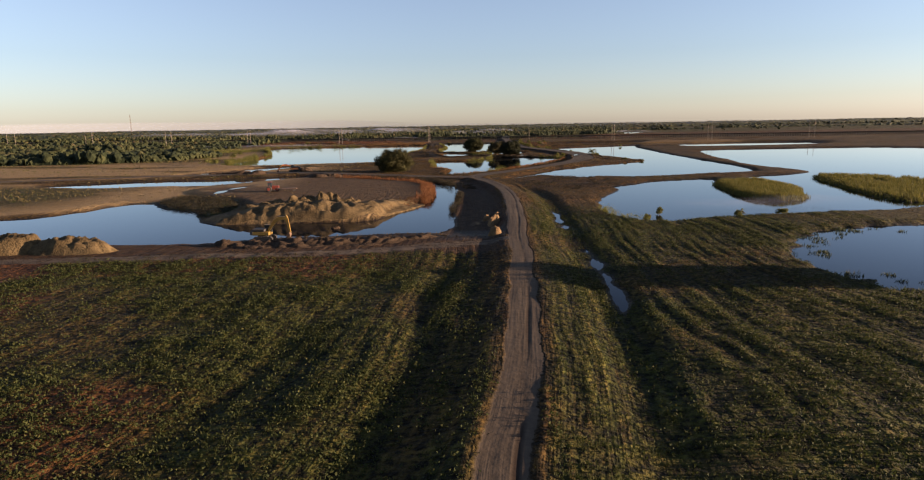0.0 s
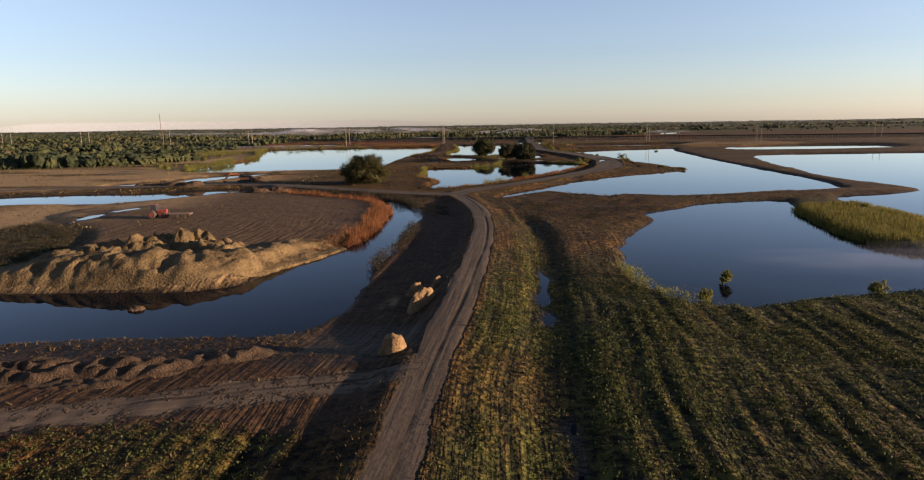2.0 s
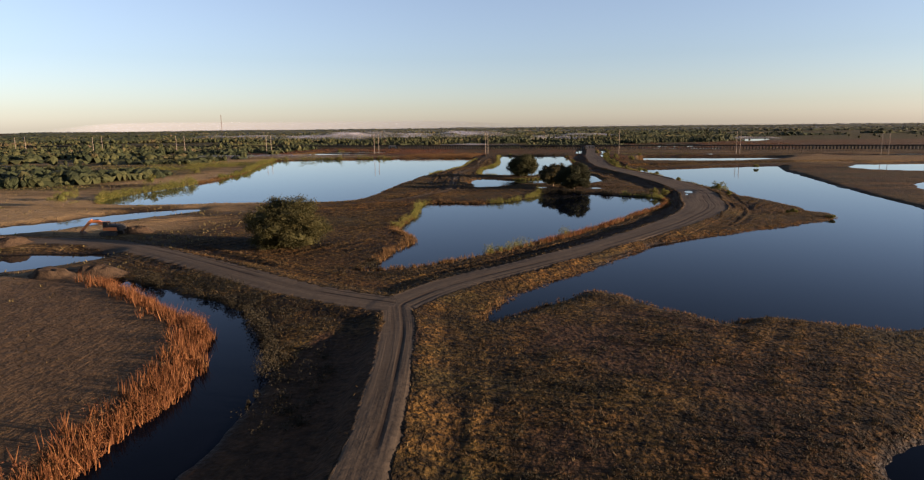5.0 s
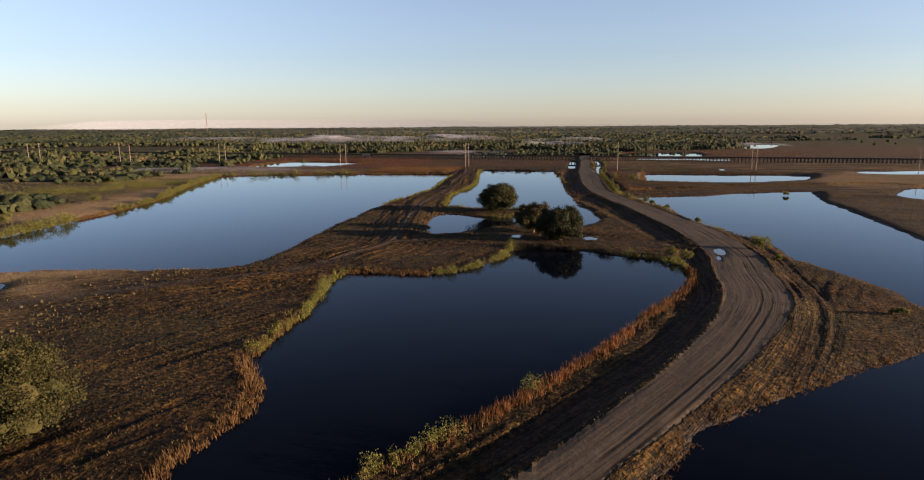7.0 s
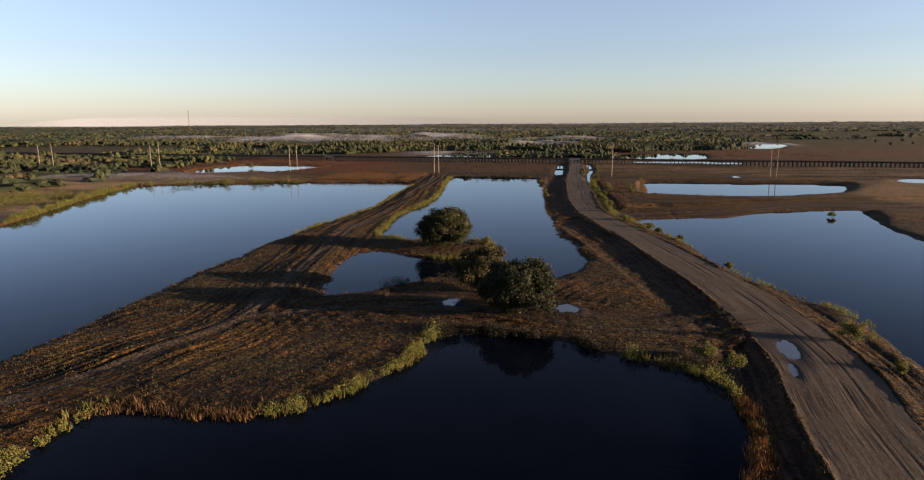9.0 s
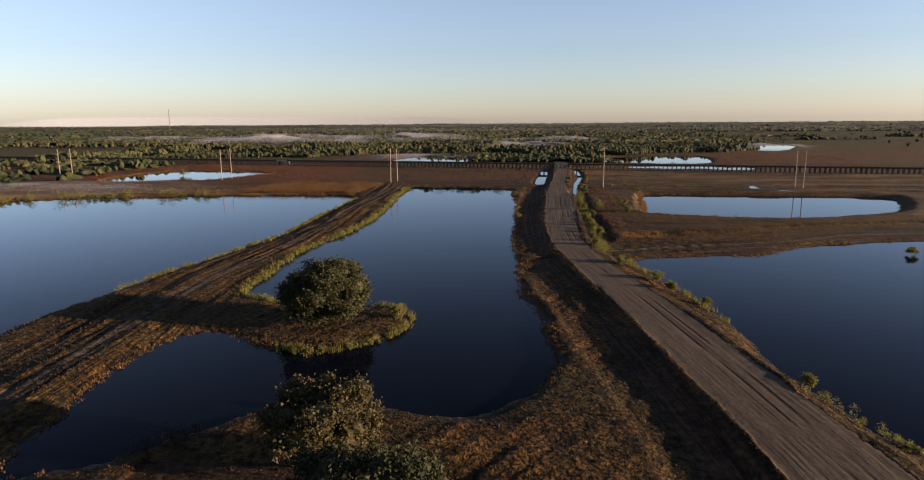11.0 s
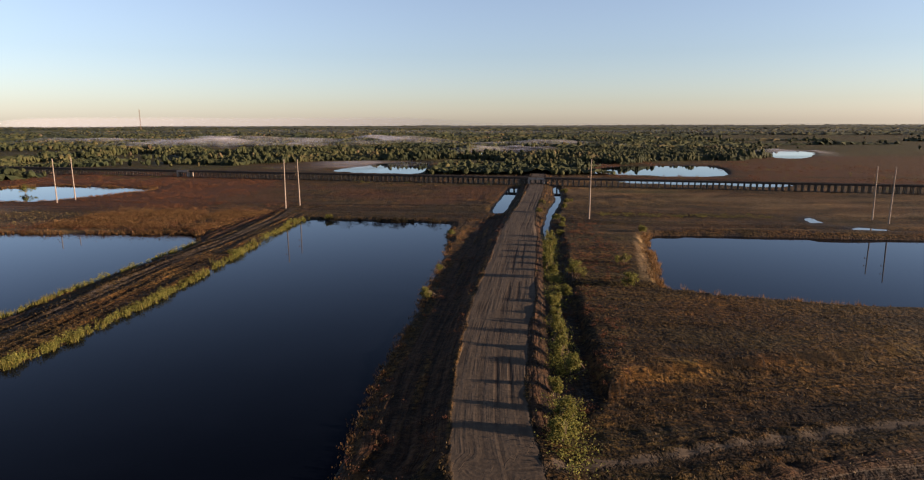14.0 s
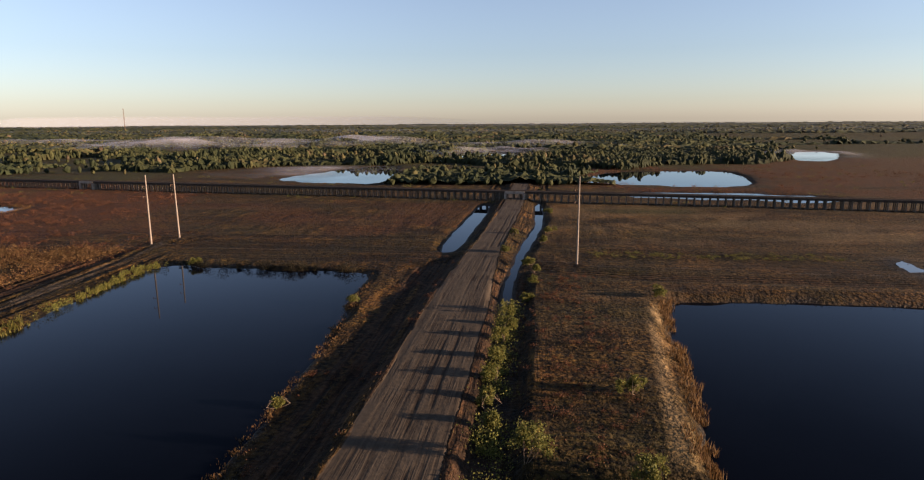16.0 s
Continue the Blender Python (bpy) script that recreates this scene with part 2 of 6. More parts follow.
    h3 = calc(nt, "MULTIPLY", calc(nt, "MULTIPLY", rowwave, calc(nt, "SUBTRACT", 1.0, rmask)), calc(nt, "ADD", 0.12, calc(nt, "MULTIPLY", mown, 0.58)))
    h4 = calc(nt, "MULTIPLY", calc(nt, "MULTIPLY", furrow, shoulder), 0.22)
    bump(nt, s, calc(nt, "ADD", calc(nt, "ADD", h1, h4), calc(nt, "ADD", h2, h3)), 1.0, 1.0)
    return m


def water_material():
    """Dark peaty water: almost black from above, a mirror towards the horizon."""
    m = bpy.data.materials.new("still_water")
    m.use_nodes = True
    nt = m.node_tree
    nt.nodes.remove(nt.nodes["Principled BSDF"])
    body, gloss, mx = nt.nodes.new("ShaderNodeBsdfDiffuse"), nt.nodes.new("ShaderNodeBsdfGlossy"), nt.nodes.new("ShaderNodeMixShader")
    link(nt, mix(nt, ramp(nt, noise_of(nt, 0.06, 4), 0.4, 0.6), (0.0014, 0.0021, 0.0044), (0.0019, 0.0028, 0.0056)), body.inputs["Color"])
    gloss.inputs["Roughness"].default_value = 0.012
    gloss.inputs["Color"].default_value = (0.82, 0.89, 1.0, 1)
    b = node(nt, "ShaderNodeBump", Strength=0.012, Distance=0.1)
    link(nt, noise_of(nt, 0.9, 3), b.inputs["Height"])
    link(nt, b.outputs[0], gloss.inputs["Normal"])
    fr = node(nt, "ShaderNodeFresnel", IOR=1.36)
    link(nt, calc(nt, "POWER", ramp(nt, fr.outputs[0], 0.035, 0.76), 1.66), mx.inputs[0])
    link(nt, body.outputs[0], mx.inputs[1])
    link(nt, gloss.outputs[0], mx.inputs[2])
    link(nt, mx.outputs[0], nt.nodes["Material Output"].inputs["Surface"])
    return m


EARTH, WATER = earth_material(), water_material()
MUDDY, _nt, _s = shader("muddy_puddle", 0.04, 0.5)
_s.inputs["Base Color"].default_value = (0.022, 0.020, 0.020, 1)
SAND = plain("spoil_sand", (0.028, 0.020, 0.010), (0.104, 0.074, 0.036), 0.4, 0.95, 0.1, 0, 0.7, 0.35)
YELLOWSAND = plain("yellow_sand", (0.065, 0.042, 0.021), (0.145, 0.096, 0.049), 0.6, 0.95, 0.1, 0, 0.8, 0.25)
CLAY = plain("spoil_clay", (0.014, 0.010, 0.007), (0.056, 0.038, 0.024), 0.8, 0.95, 0.1, 0, 0.9, 0.3)
BARK = plain("bark", (0.06, 0.045, 0.033), (0.14, 0.105, 0.075), 3, 0.9, 0.15, 0, 0.6, 0.05)
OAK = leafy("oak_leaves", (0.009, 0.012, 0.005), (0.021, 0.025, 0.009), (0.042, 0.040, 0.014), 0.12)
# the same oak leaves, with sunlit brightness put into the colour
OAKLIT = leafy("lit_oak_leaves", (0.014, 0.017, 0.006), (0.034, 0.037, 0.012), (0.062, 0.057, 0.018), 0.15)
OLIVE = leafy("olive_leaves", (0.022, 0.020, 0.008), (0.052, 0.046, 0.018), (0.085, 0.068, 0.026), 0.2)
WILLOW = leafy("willow_leaves", (0.050, 0.058, 0.014), (0.11, 0.115, 0.026), (0.20, 0.16, 0.04), 0.35)
FOREST = forest_material()
THICKET = leafy("thicket_leaves", (0.020, 0.021, 0.007), (0.044, 0.043, 0.013), (0.078, 0.066, 0.020), 0.3)
RUSTSCRUB = leafy("rust_scrub_twigs", (0.040, 0.016, 0.010), (0.098, 0.040, 0.020), (0.14, 0.072, 0.032), 0.3)
BRUSH = leafy("dark_brush", (0.010, 0.009, 0.006), (0.022, 0.019, 0.010), (0.034, 0.027, 0.013), 0.15)
SHRUB = leafy("shrub_leaves", (0.060, 0.072, 0.016), (0.135, 0.140, 0.030), (0.21, 0.18, 0.045), 0.35)
REED_G = leafy("green_reed", (0.05, 0.056, 0.012), (0.115, 0.11, 0.024), (0.19, 0.15, 0.04), 0.4)
REED_B = leafy("brown_reed", (0.050, 0.028, 0.012), (0.12, 0.066, 0.025), (0.19, 0.125, 0.05), 0.35)
REED_R = leafy("rust_reed", (0.072, 0.027, 0.011), (0.155, 0.062, 0.022), (0.225, 0.112, 0.042), 0.35)
GRASS_G = leafy("green_grass", (0.016, 0.024, 0.006), (0.042, 0.052, 0.012), (0.078, 0.074, 0.020), 0.3)
STRAW = leafy("straw_grass", (0.055, 0.044, 0.019), (0.13, 0.104, 0.043), (0.22, 0.175, 0.075), 0.3)
GRASS_D = leafy("dry_grass", (0.026, 0.018, 0.008), (0.068, 0.045, 0.018), (0.135, 0.095, 0.038), 0.3)
WOODPOLE = plain("weathered_pole", (0.11, 0.092, 0.076), (0.20, 0.17, 0.145), 1.5, 0.85, 0.2, 0, 0.3, 0.02)
TIMBER = plain("creosoted_timber", (0.018, 0.014, 0.012), (0.050, 0.038, 0.030), 1.2, 0.9, 0.2, 0, 0.4, 0.03)
CONCRETE = plain("weathered_piles", (0.05, 0.041, 0.034), (0.13, 0.110, 0.09), 1.2, 0.9, 0.2, 0, 0.3, 0.02)
PORTAL = plain("portal_concrete", (0.16, 0.13, 0.11), (0.30, 0.26, 0.22), 1.0, 0.9, 0.2, 0, 0.3, 0.02)
STEEL = plain("rusty_steel", (0.07, 0.045, 0.032), (0.15, 0.095, 0.06), 2, 0.7, 0.4, 0.5, 0.2, 0.01)
YELLOW = plain("yellow_paint", (0.10, 0.060, 0.010), (0.20, 0.122, 0.018), 1.2, 0.5, 0.4, 0, 0.1, 0.01)
ORANGE = plain("orange_paint", (0.55, 0.15, 0.035), (0.70, 0.22, 0.06), 1.2, 0.5, 0.4, 0, 0.1, 0.01)
RED = plain("red_paint", (0.08, 0.016, 0.010), (0.16, 0.030, 0.016), 1.2, 0.5, 0.4, 0, 0.1, 0.01)
DARK = plain("black_rubber", (0.015, 0.015, 0.016), (0.04, 0.037, 0.034), 3, 0.8, 0.3, 0, 0.2, 0.02)
GLASS, _nt, _s = shader("cab_glass", 0.05, 0.5)
_s.inputs["Base Color"].default_value = (0.02, 0.025, 0.03, 1)


# ---- mesh helpers ----
def fast_mesh(name, verts, faces, smooth=False):
    verts, faces = np.asarray(verts, np.float32), np.asarray(faces, np.int32)
    me = bpy.data.meshes.new(name)
    me.vertices.add(len(verts))
    me.vertices.foreach_set("co", verts.ravel())
    k = faces.shape[1]
    me.loops.add(faces.size)
    me.loops.foreach_set("vertex_index", faces.ravel())
    me.polygons.add(len(faces))
    me.polygons.foreach_set("loop_start", np.arange(0, faces.size, k, dtype=np.int32))
    me.polygons.foreach_set("use_smooth", np.full(len(faces), smooth))
    me.update(calc_edges=True)
    return me


def part(name, bm, material, parent, label=""):
    me = bpy.data.meshes.new(name)
    bm.to_mesh(me)
    bm.free()
    ob = new(name, me)
    me.materials.append(material)
    ob.parent = parent
    return tagged(ob, label)


def thing(name, m, label, category, group=""):
    ob = new(name)
    ob.matrix_world = m
    return tagged(ob, label, category, group)


def box(bm, sx, sy, sz, at=(0, 0, 0), turn=(0, 0, 0), bevel=0.0, taper=1.0):
    """A bevelled box, centred at a place; taper narrows its top."""
    made = bmesh.ops.create_cube(bm, size=1.0, matrix=pose(*at, *turn) @ Matrix.Diagonal((sx, sy, sz, 1)))["verts"]
    if taper != 1.0:
        top = pose(*at, *turn)
        inv = top.inverted()
        for v in made:
            q = inv @ v.co
            if q.z > 0:
                v.co = top @ Vector((q.x * taper, q.y * taper, q.z))
    if bevel:
        edges = list({e for v in made for e in v.link_edges})
        bmesh.ops.bevel(bm, geom=edges, offset=bevel, segments=2, affect="EDGES", profile=0.5)
    return bm


def rod(bm, a, b, r1, r2=None, n=8):
    """A round tapered rod from a to b."""
    a, b = Vector(a), Vector(b)
    m = Matrix.Translation((a + b) / 2) @ (b - a).to_track_quat("Z", "Y").to_matrix().to_4x4()
    bmesh.ops.create_cone(bm, cap_ends=True, segments=n, radius1=r1, radius2=r1 if r2 is None else r2, depth=(b - a).length, matrix=m)
    return bm


def vnoise(x, y, size, seed=0):
    """Smooth noise from -1 to 1 with bumps of about that size."""
    x, y = np.asarray(x, float), np.asarray(y, float)
    c, s = math.cos(0.5 + 1.3 * seed), math.sin(0.5 + 1.3 * seed)
    u, v = (c * x - s * y) / size + seed * 17.3, (s * x + c * y) / size + seed * 9.7
    i, j = np.floor(u).astype(np.int64), np.floor(v).astype(np.int64)
    f, g = u - i, v - j
    f, g = f * f * (3 - 2 * f), g * g * (3 - 2 * g)

    def lattice(a, b):
        h = (a * 374761393 + b * 668265263 + seed * 1013) & 0x7FFFFFFF
        h = ((h ^ (h >> 13)) * 1274126177) & 0x7FFFFFFF
        return ((h ^ (h >> 16)) & 0xFFFF) / 32767.5 - 1

    return (lattice(i, j) * (1 - f) + lattice(i + 1, j) * f) * (1 - g) + (lattice(i, j + 1) * (1 - f) + lattice(i + 1, j + 1) * f) * g


def step(lo, hi, v):
    t = np.clip((v - lo) / (hi - lo), 0, 1)
    return t * t * (3 - 2 * t)


def rounded(points, closed, n=4):
    """A smooth line through the corners of a plan."""
    p = np.array(points, float)
    out, k = [], len(p)
    for i in range(k if closed else k - 1):
        a, b, c, d = (p[(i + s) % k] if closed else p[min(max(i + s, 0), k - 1)] for s in (-1, 0, 1, 2))
        for t in np.arange(n) / n:
            out.append(0.5 * (2 * b + (c - a) * t + (2 * a - 5 * b + 4 * c - d) * t**2 + (3 * b - a - 3 * c + d) * t**3))
    if not closed:
        out.append(p[-1])
    return np.array(out)


# ---- the plan ----
WATER_Z = -0.7
PONDS = {
    "canal": [(-170, 150), (-108, 142), (-76, 137), (-56, 136), (-41, 140), (-21, 144), (-8, 145), (-3, 150), (-2, 160), (-3, 175), (-2, 194), (-1, 215), (-2, 235), (-4, 252), (-8, 262), (-14, 271), (-22, 279), (-34, 286), (-50, 293), (-58, 295), (-55, 290), (-46, 285), (-32, 275), (-22, 269), (-17, 260), (-13, 250), (-11, 232), (-11, 212), (-12, 198), (-18, 189), (-20, 178), (-22, 168), (-30, 164.5), (-44, 163), (-56, 163), (-65, 164), (-72, 172), (-80, 188), (-92, 196), (-103, 210), (-112, 212), (-118, 195), (-128, 180), (-170, 168)],
    "east_lake": [(42, 193), (40, 178), (40, 168), (44, 159), (52, 157), (64, 161), (80, 165), (96, 167), (113, 169), (135, 175), (190, 180), (280, 220), (350, 300), (380, 420), (340, 514), (261, 520), (198, 512), (174, 450), (164, 390), (157, 345), (161, 310), (161, 293), (150, 285), (134, 281), (124, 274), (120, 258), (120, 232), (112, 207), (101, 192), (93, 194), (91, 208), (97, 240), (104, 266), (84, 263), (67, 250), (57, 242), (57, 231), (50, 216), (45, 204)],
    "middle_lake": [(20, 278), (19, 283), (24, 296), (33, 309), (44, 327), (55, 345), (74, 360), (95, 376), (112, 391), (110, 405), (109, 421), (100, 450), (101, 473), (92, 496), (87, 510), (84, 540), (81, 560), (75, 577), (73, 592), (90, 600), (108, 602), (125, 616), (146, 624), (160, 629), (170, 624), (160, 587), (158, 562), (153, 510), (150, 465), (147, 387), (145, 333), (140, 304), (134, 298), (116, 291), (90, 284), (74, 281), (62, 285), (53, 281), (46, 289), (36, 297), (29, 288)],
    "centre_pond": [(-9, 316), (-10, 308), (-5, 308), (4, 314), (13, 326), (24, 340), (32, 352), (45, 374), (52, 389), (65, 413), (68, 432), (64, 441), (54, 447), (43, 453), (32, 455), (21, 453), (19, 441), (13, 428), (4, 419), (-9, 418), (-19, 417), (-20, 407), (-16, 380), (-16, 358), (-7, 341), (-9, 325)],
    "north_basin": [(-25, 764), (-10, 764), (8, 763), (30, 761), (33, 740), (36, 715), (37, 687), (39, 640), (40, 612), (43, 585), (44, 558), (48, 545), (52, 519), (49, 506), (41, 498), (28, 499), (14, 497), (8.5, 491), (2.6, 483.7), (-3, 479.4), (-9.7, 478), (-12.5, 487), (-17, 509), (-14.5, 523), (-10, 526), (-2.6, 521.5), (6, 518), (14, 517), (21, 523), (25, 534), (21, 542), (9, 543.5), (-5, 543.5), (-17, 551), (-19, 570), (-21, 600), (-17, 627), (-17, 660), (-20, 693), (-25, 740)],
    "west_lake": [(-147, 404), (-124, 403), (-97, 410), (-66, 415), (-51, 421), (-48, 436), (-48, 460), (-49, 495), (-47, 547), (-42, 587), (-38, 620), (-40, 660), (-41, 697), (-41.5, 713), (-47, 727), (-56, 731), (-78, 729), (-118, 724), (-150, 716), (-203, 700), (-211, 688), (-193, 624), (-178, 584), (-165, 540), (-159, 492), (-157, 455), (-158, 430)],
    "west_strip": [(-75, 318), (-99, 315), (-122, 302), (-151, 300), (-170, 291), (-188, 286), (-186, 274), (-177, 272), (-155, 268), (-135, 271), (-109, 272), (-86, 293), (-74, 311)],
    "orange_strip": [(-97, 384), (-101, 396), (-121, 385), (-130, 365), (-145, 345), (-150, 328), (-134, 330), (-116, 345), (-108, 362)],
    "east_flood": [(60, 111), (62, 101), (65, 91), (70, 80), (82, 72), (108, 100), (126, 140), (104, 146), (82, 140), (68, 130)],
    "bar_pond": [(98, 742), (94, 720), (92, 697), (90, 679), (98, 672), (124, 666), (152, 670), (186, 688), (204, 718), (206, 742), (152, 745), (116, 746)],
    "brush_pond": [(-186, 799), (-166, 806), (-151, 838), (-150, 862), (-195, 870), (-230, 872), (-246, 835), (-235, 790)],
    "west_ditch": [(43.5, 792), (48, 790), (50, 830), (51, 858), (50, 884), (46.5, 882), (45.5, 860), (44, 830)],
    "east_ditch": [(64.2, 735), (65.6, 735), (66.2, 767), (69.0, 798), (72.4, 832), (72.6, 884), (69.8, 884), (69.9, 832), (66.8, 803), (64.4, 767)],
    "far_pond_a": [(-92, 994), (-81, 1063), (-58, 1110), (-37, 1092), (-22, 987), (-36, 972)],
    "far_pond_b": [(96, 1004), (126, 1060), (180, 1072), (200, 1058), (189, 984), (161, 967), (113, 980)],
    "far_pond_c": [(330, 1310), (375, 1313), (315, 1180), (293, 1205)],
    "far_pond_d": [(-25, 1175), (30, 1200), (75, 1340), (-5, 1335)],
    "trestle_pond": [(118, 918), (193, 903), (203, 925), (160, 938), (116, 934)],
    "far_east_pond": [(250, 740), (300, 735), (380, 760), (380, 790), (270, 780)],
    "flats_pond": [(205, 600), (255, 575), (340, 600), (350, 660), (270, 665), (225, 640)],
    "field_rill": [(21.3, 84), (23.0, 84), (24.6, 100), (25.6, 124), (24.2, 126), (23.0, 108)],
    "field_rill_b": [(24.2, 150), (25.4, 150), (26.2, 163), (25.4, 178), (24.6, 178), (24.2, 163)],
}
ISLAND = [(149, 268), (137, 228), (129, 196), (134, 184), (152, 200), (176, 239), (165, 262)]
# roads: centre line, half width, wear (1: bare all over), height above the fields
ROADS = {
    "south": ([(-3, -40), (0, 0), (1.5, 20), (3.1, 42), (4.7, 51), (6.6, 64.4), (8.8, 87), (10.2, 105), (11.2, 117), (11.8, 132), (12.6, 143), (13.5, 154), (14.5, 176), (15.2, 190), (15.4, 217), (13.5, 240), (9, 265), (5, 280)], 1.85, 1.0, 0.8),
    "west": ([(5, 280), (-5, 283.5), (-15.4, 288), (-29, 296.5), (-44.5, 306), (-62, 316), (-78, 323), (-97, 326), (-120, 317), (-155, 314), (-190, 301), (-260, 290)], 3.7, 1.0, 0.7),
    "north": ([(5, 280), (9, 290), (15.5, 300.3), (26, 314), (40.3, 334.3), (62, 368.5), (76, 399), (80.5, 427), (83.5, 449), (82, 483), (77, 511), (68.5, 552), (62.8, 576), (59.6, 593), (56.8, 609), (55.5, 636), (55.8, 676), (56, 721), (56, 748), (57, 788), (60, 856), (61, 908), (62, 980)], 4.0, 1.0, 0.8),
    "berm": ([(-95, 365), (-60, 395), (-33, 416), (-25, 437), (-19, 456), (-24, 502), (-29, 545), (-30, 562), (-28, 595), (-28, 630), (-31.5, 672), (-33, 720), (-36, 763), (-40, 790)], 2.4, 0.52, 0.35),
    "bank": ([(11, 131), (0, 128), (-13, 124), (-29, 120), (-60, 119), (-110, 118), (-170, 122)], 3.0, 0.62, 0.1),
    "spur": ([(57, 598), (62, 599), (65, 600.4), (74, 603), (81, 606), (92, 610.5), (104, 614.4), (125, 621), (150, 634), (220, 650)], 1.2, 0.62, 0.0),
    "line": ([(-260, 790), (-100, 783), (40, 786), (100, 771), (260, 768)], 2.0, 0.5, 0.0),
    "oaks": ([(-19, 456), (0, 466), (25, 469), (55, 458), (80, 466)], 1.6, 0.5, 0.1),
}
SHORE = {k: rounded(v, True) for k, v in PONDS.items()}
ISLE = rounded(ISLAND, True)
LINES = {k: rounded(v[0], False) for k, v in ROADS.items()}


def to_outline(x, y, line, closed=True, reach=16.0):
    """Signed distance to an outline (below zero inside); for an open line, distance and side. Capped at reach."""
    out = np.full(x.shape, reach)
    lo, hi = line.min(0) - reach, line.max(0) + reach
    near = (x > lo[0]) & (x < hi[0]) & (y > lo[1]) & (y < hi[1])
    if not near.any():
        return out
    px, py = x[near], y[near]
    best, side = np.full(px.shape, 1e9), np.zeros(px.shape)
    inside = np.zeros(px.shape, bool)
    ends = np.roll(line, -1, 0) if closed else line[1:]
    for (ax, ay), (bx, by) in zip(line, ends):
        dx, dy = bx - ax, by - ay
        t = np.clip(((px - ax) * dx + (py - ay) * dy) / (dx * dx + dy * dy + 1e-9), 0, 1)
        d2 = (px - ax - t * dx) ** 2 + (py - ay - t * dy) ** 2
        closer = d2 < best
        best = np.where(closer, d2, best)
        if closed:
            if by != ay:
                inside ^= ((ay > py) != (by > py)) & (px < ax + (py - ay) * dx / dy)
        else:
            side = np.where(closer, np.sign(dx * (py - ay) - dy * (px - ax)), side)
    d = np.sqrt(best)
    if closed:
        d = np.where(inside, -d, d)
        out[near] = np.minimum(d, reach)
    else:
        out[near] = np.where(d < reach, -side * d, reach)
    return out


# puddles: centre, half widths, turn in degrees, and the level of the ground round them
PUDDLES = [(80.6, 450, 1.6, 4.6, -8, 0.78), (78.2, 441, 0.6, 2.6, -10, 0.78), (21.5, 472.5, 3.0, 2.6, -30, 0.0), (45.2, 471, 2.6, 2.3, -35, 0.0), (-89.3, 234, 1.5, 8.5, 6, 0.72), (-88.2, 247, 1.3, 6.0, -18, 0.72), (160.5, 776, 2.2, 7.5, -10, 0.0), (171, 759.5, 5.0, 3.2, -12, 0.0)]


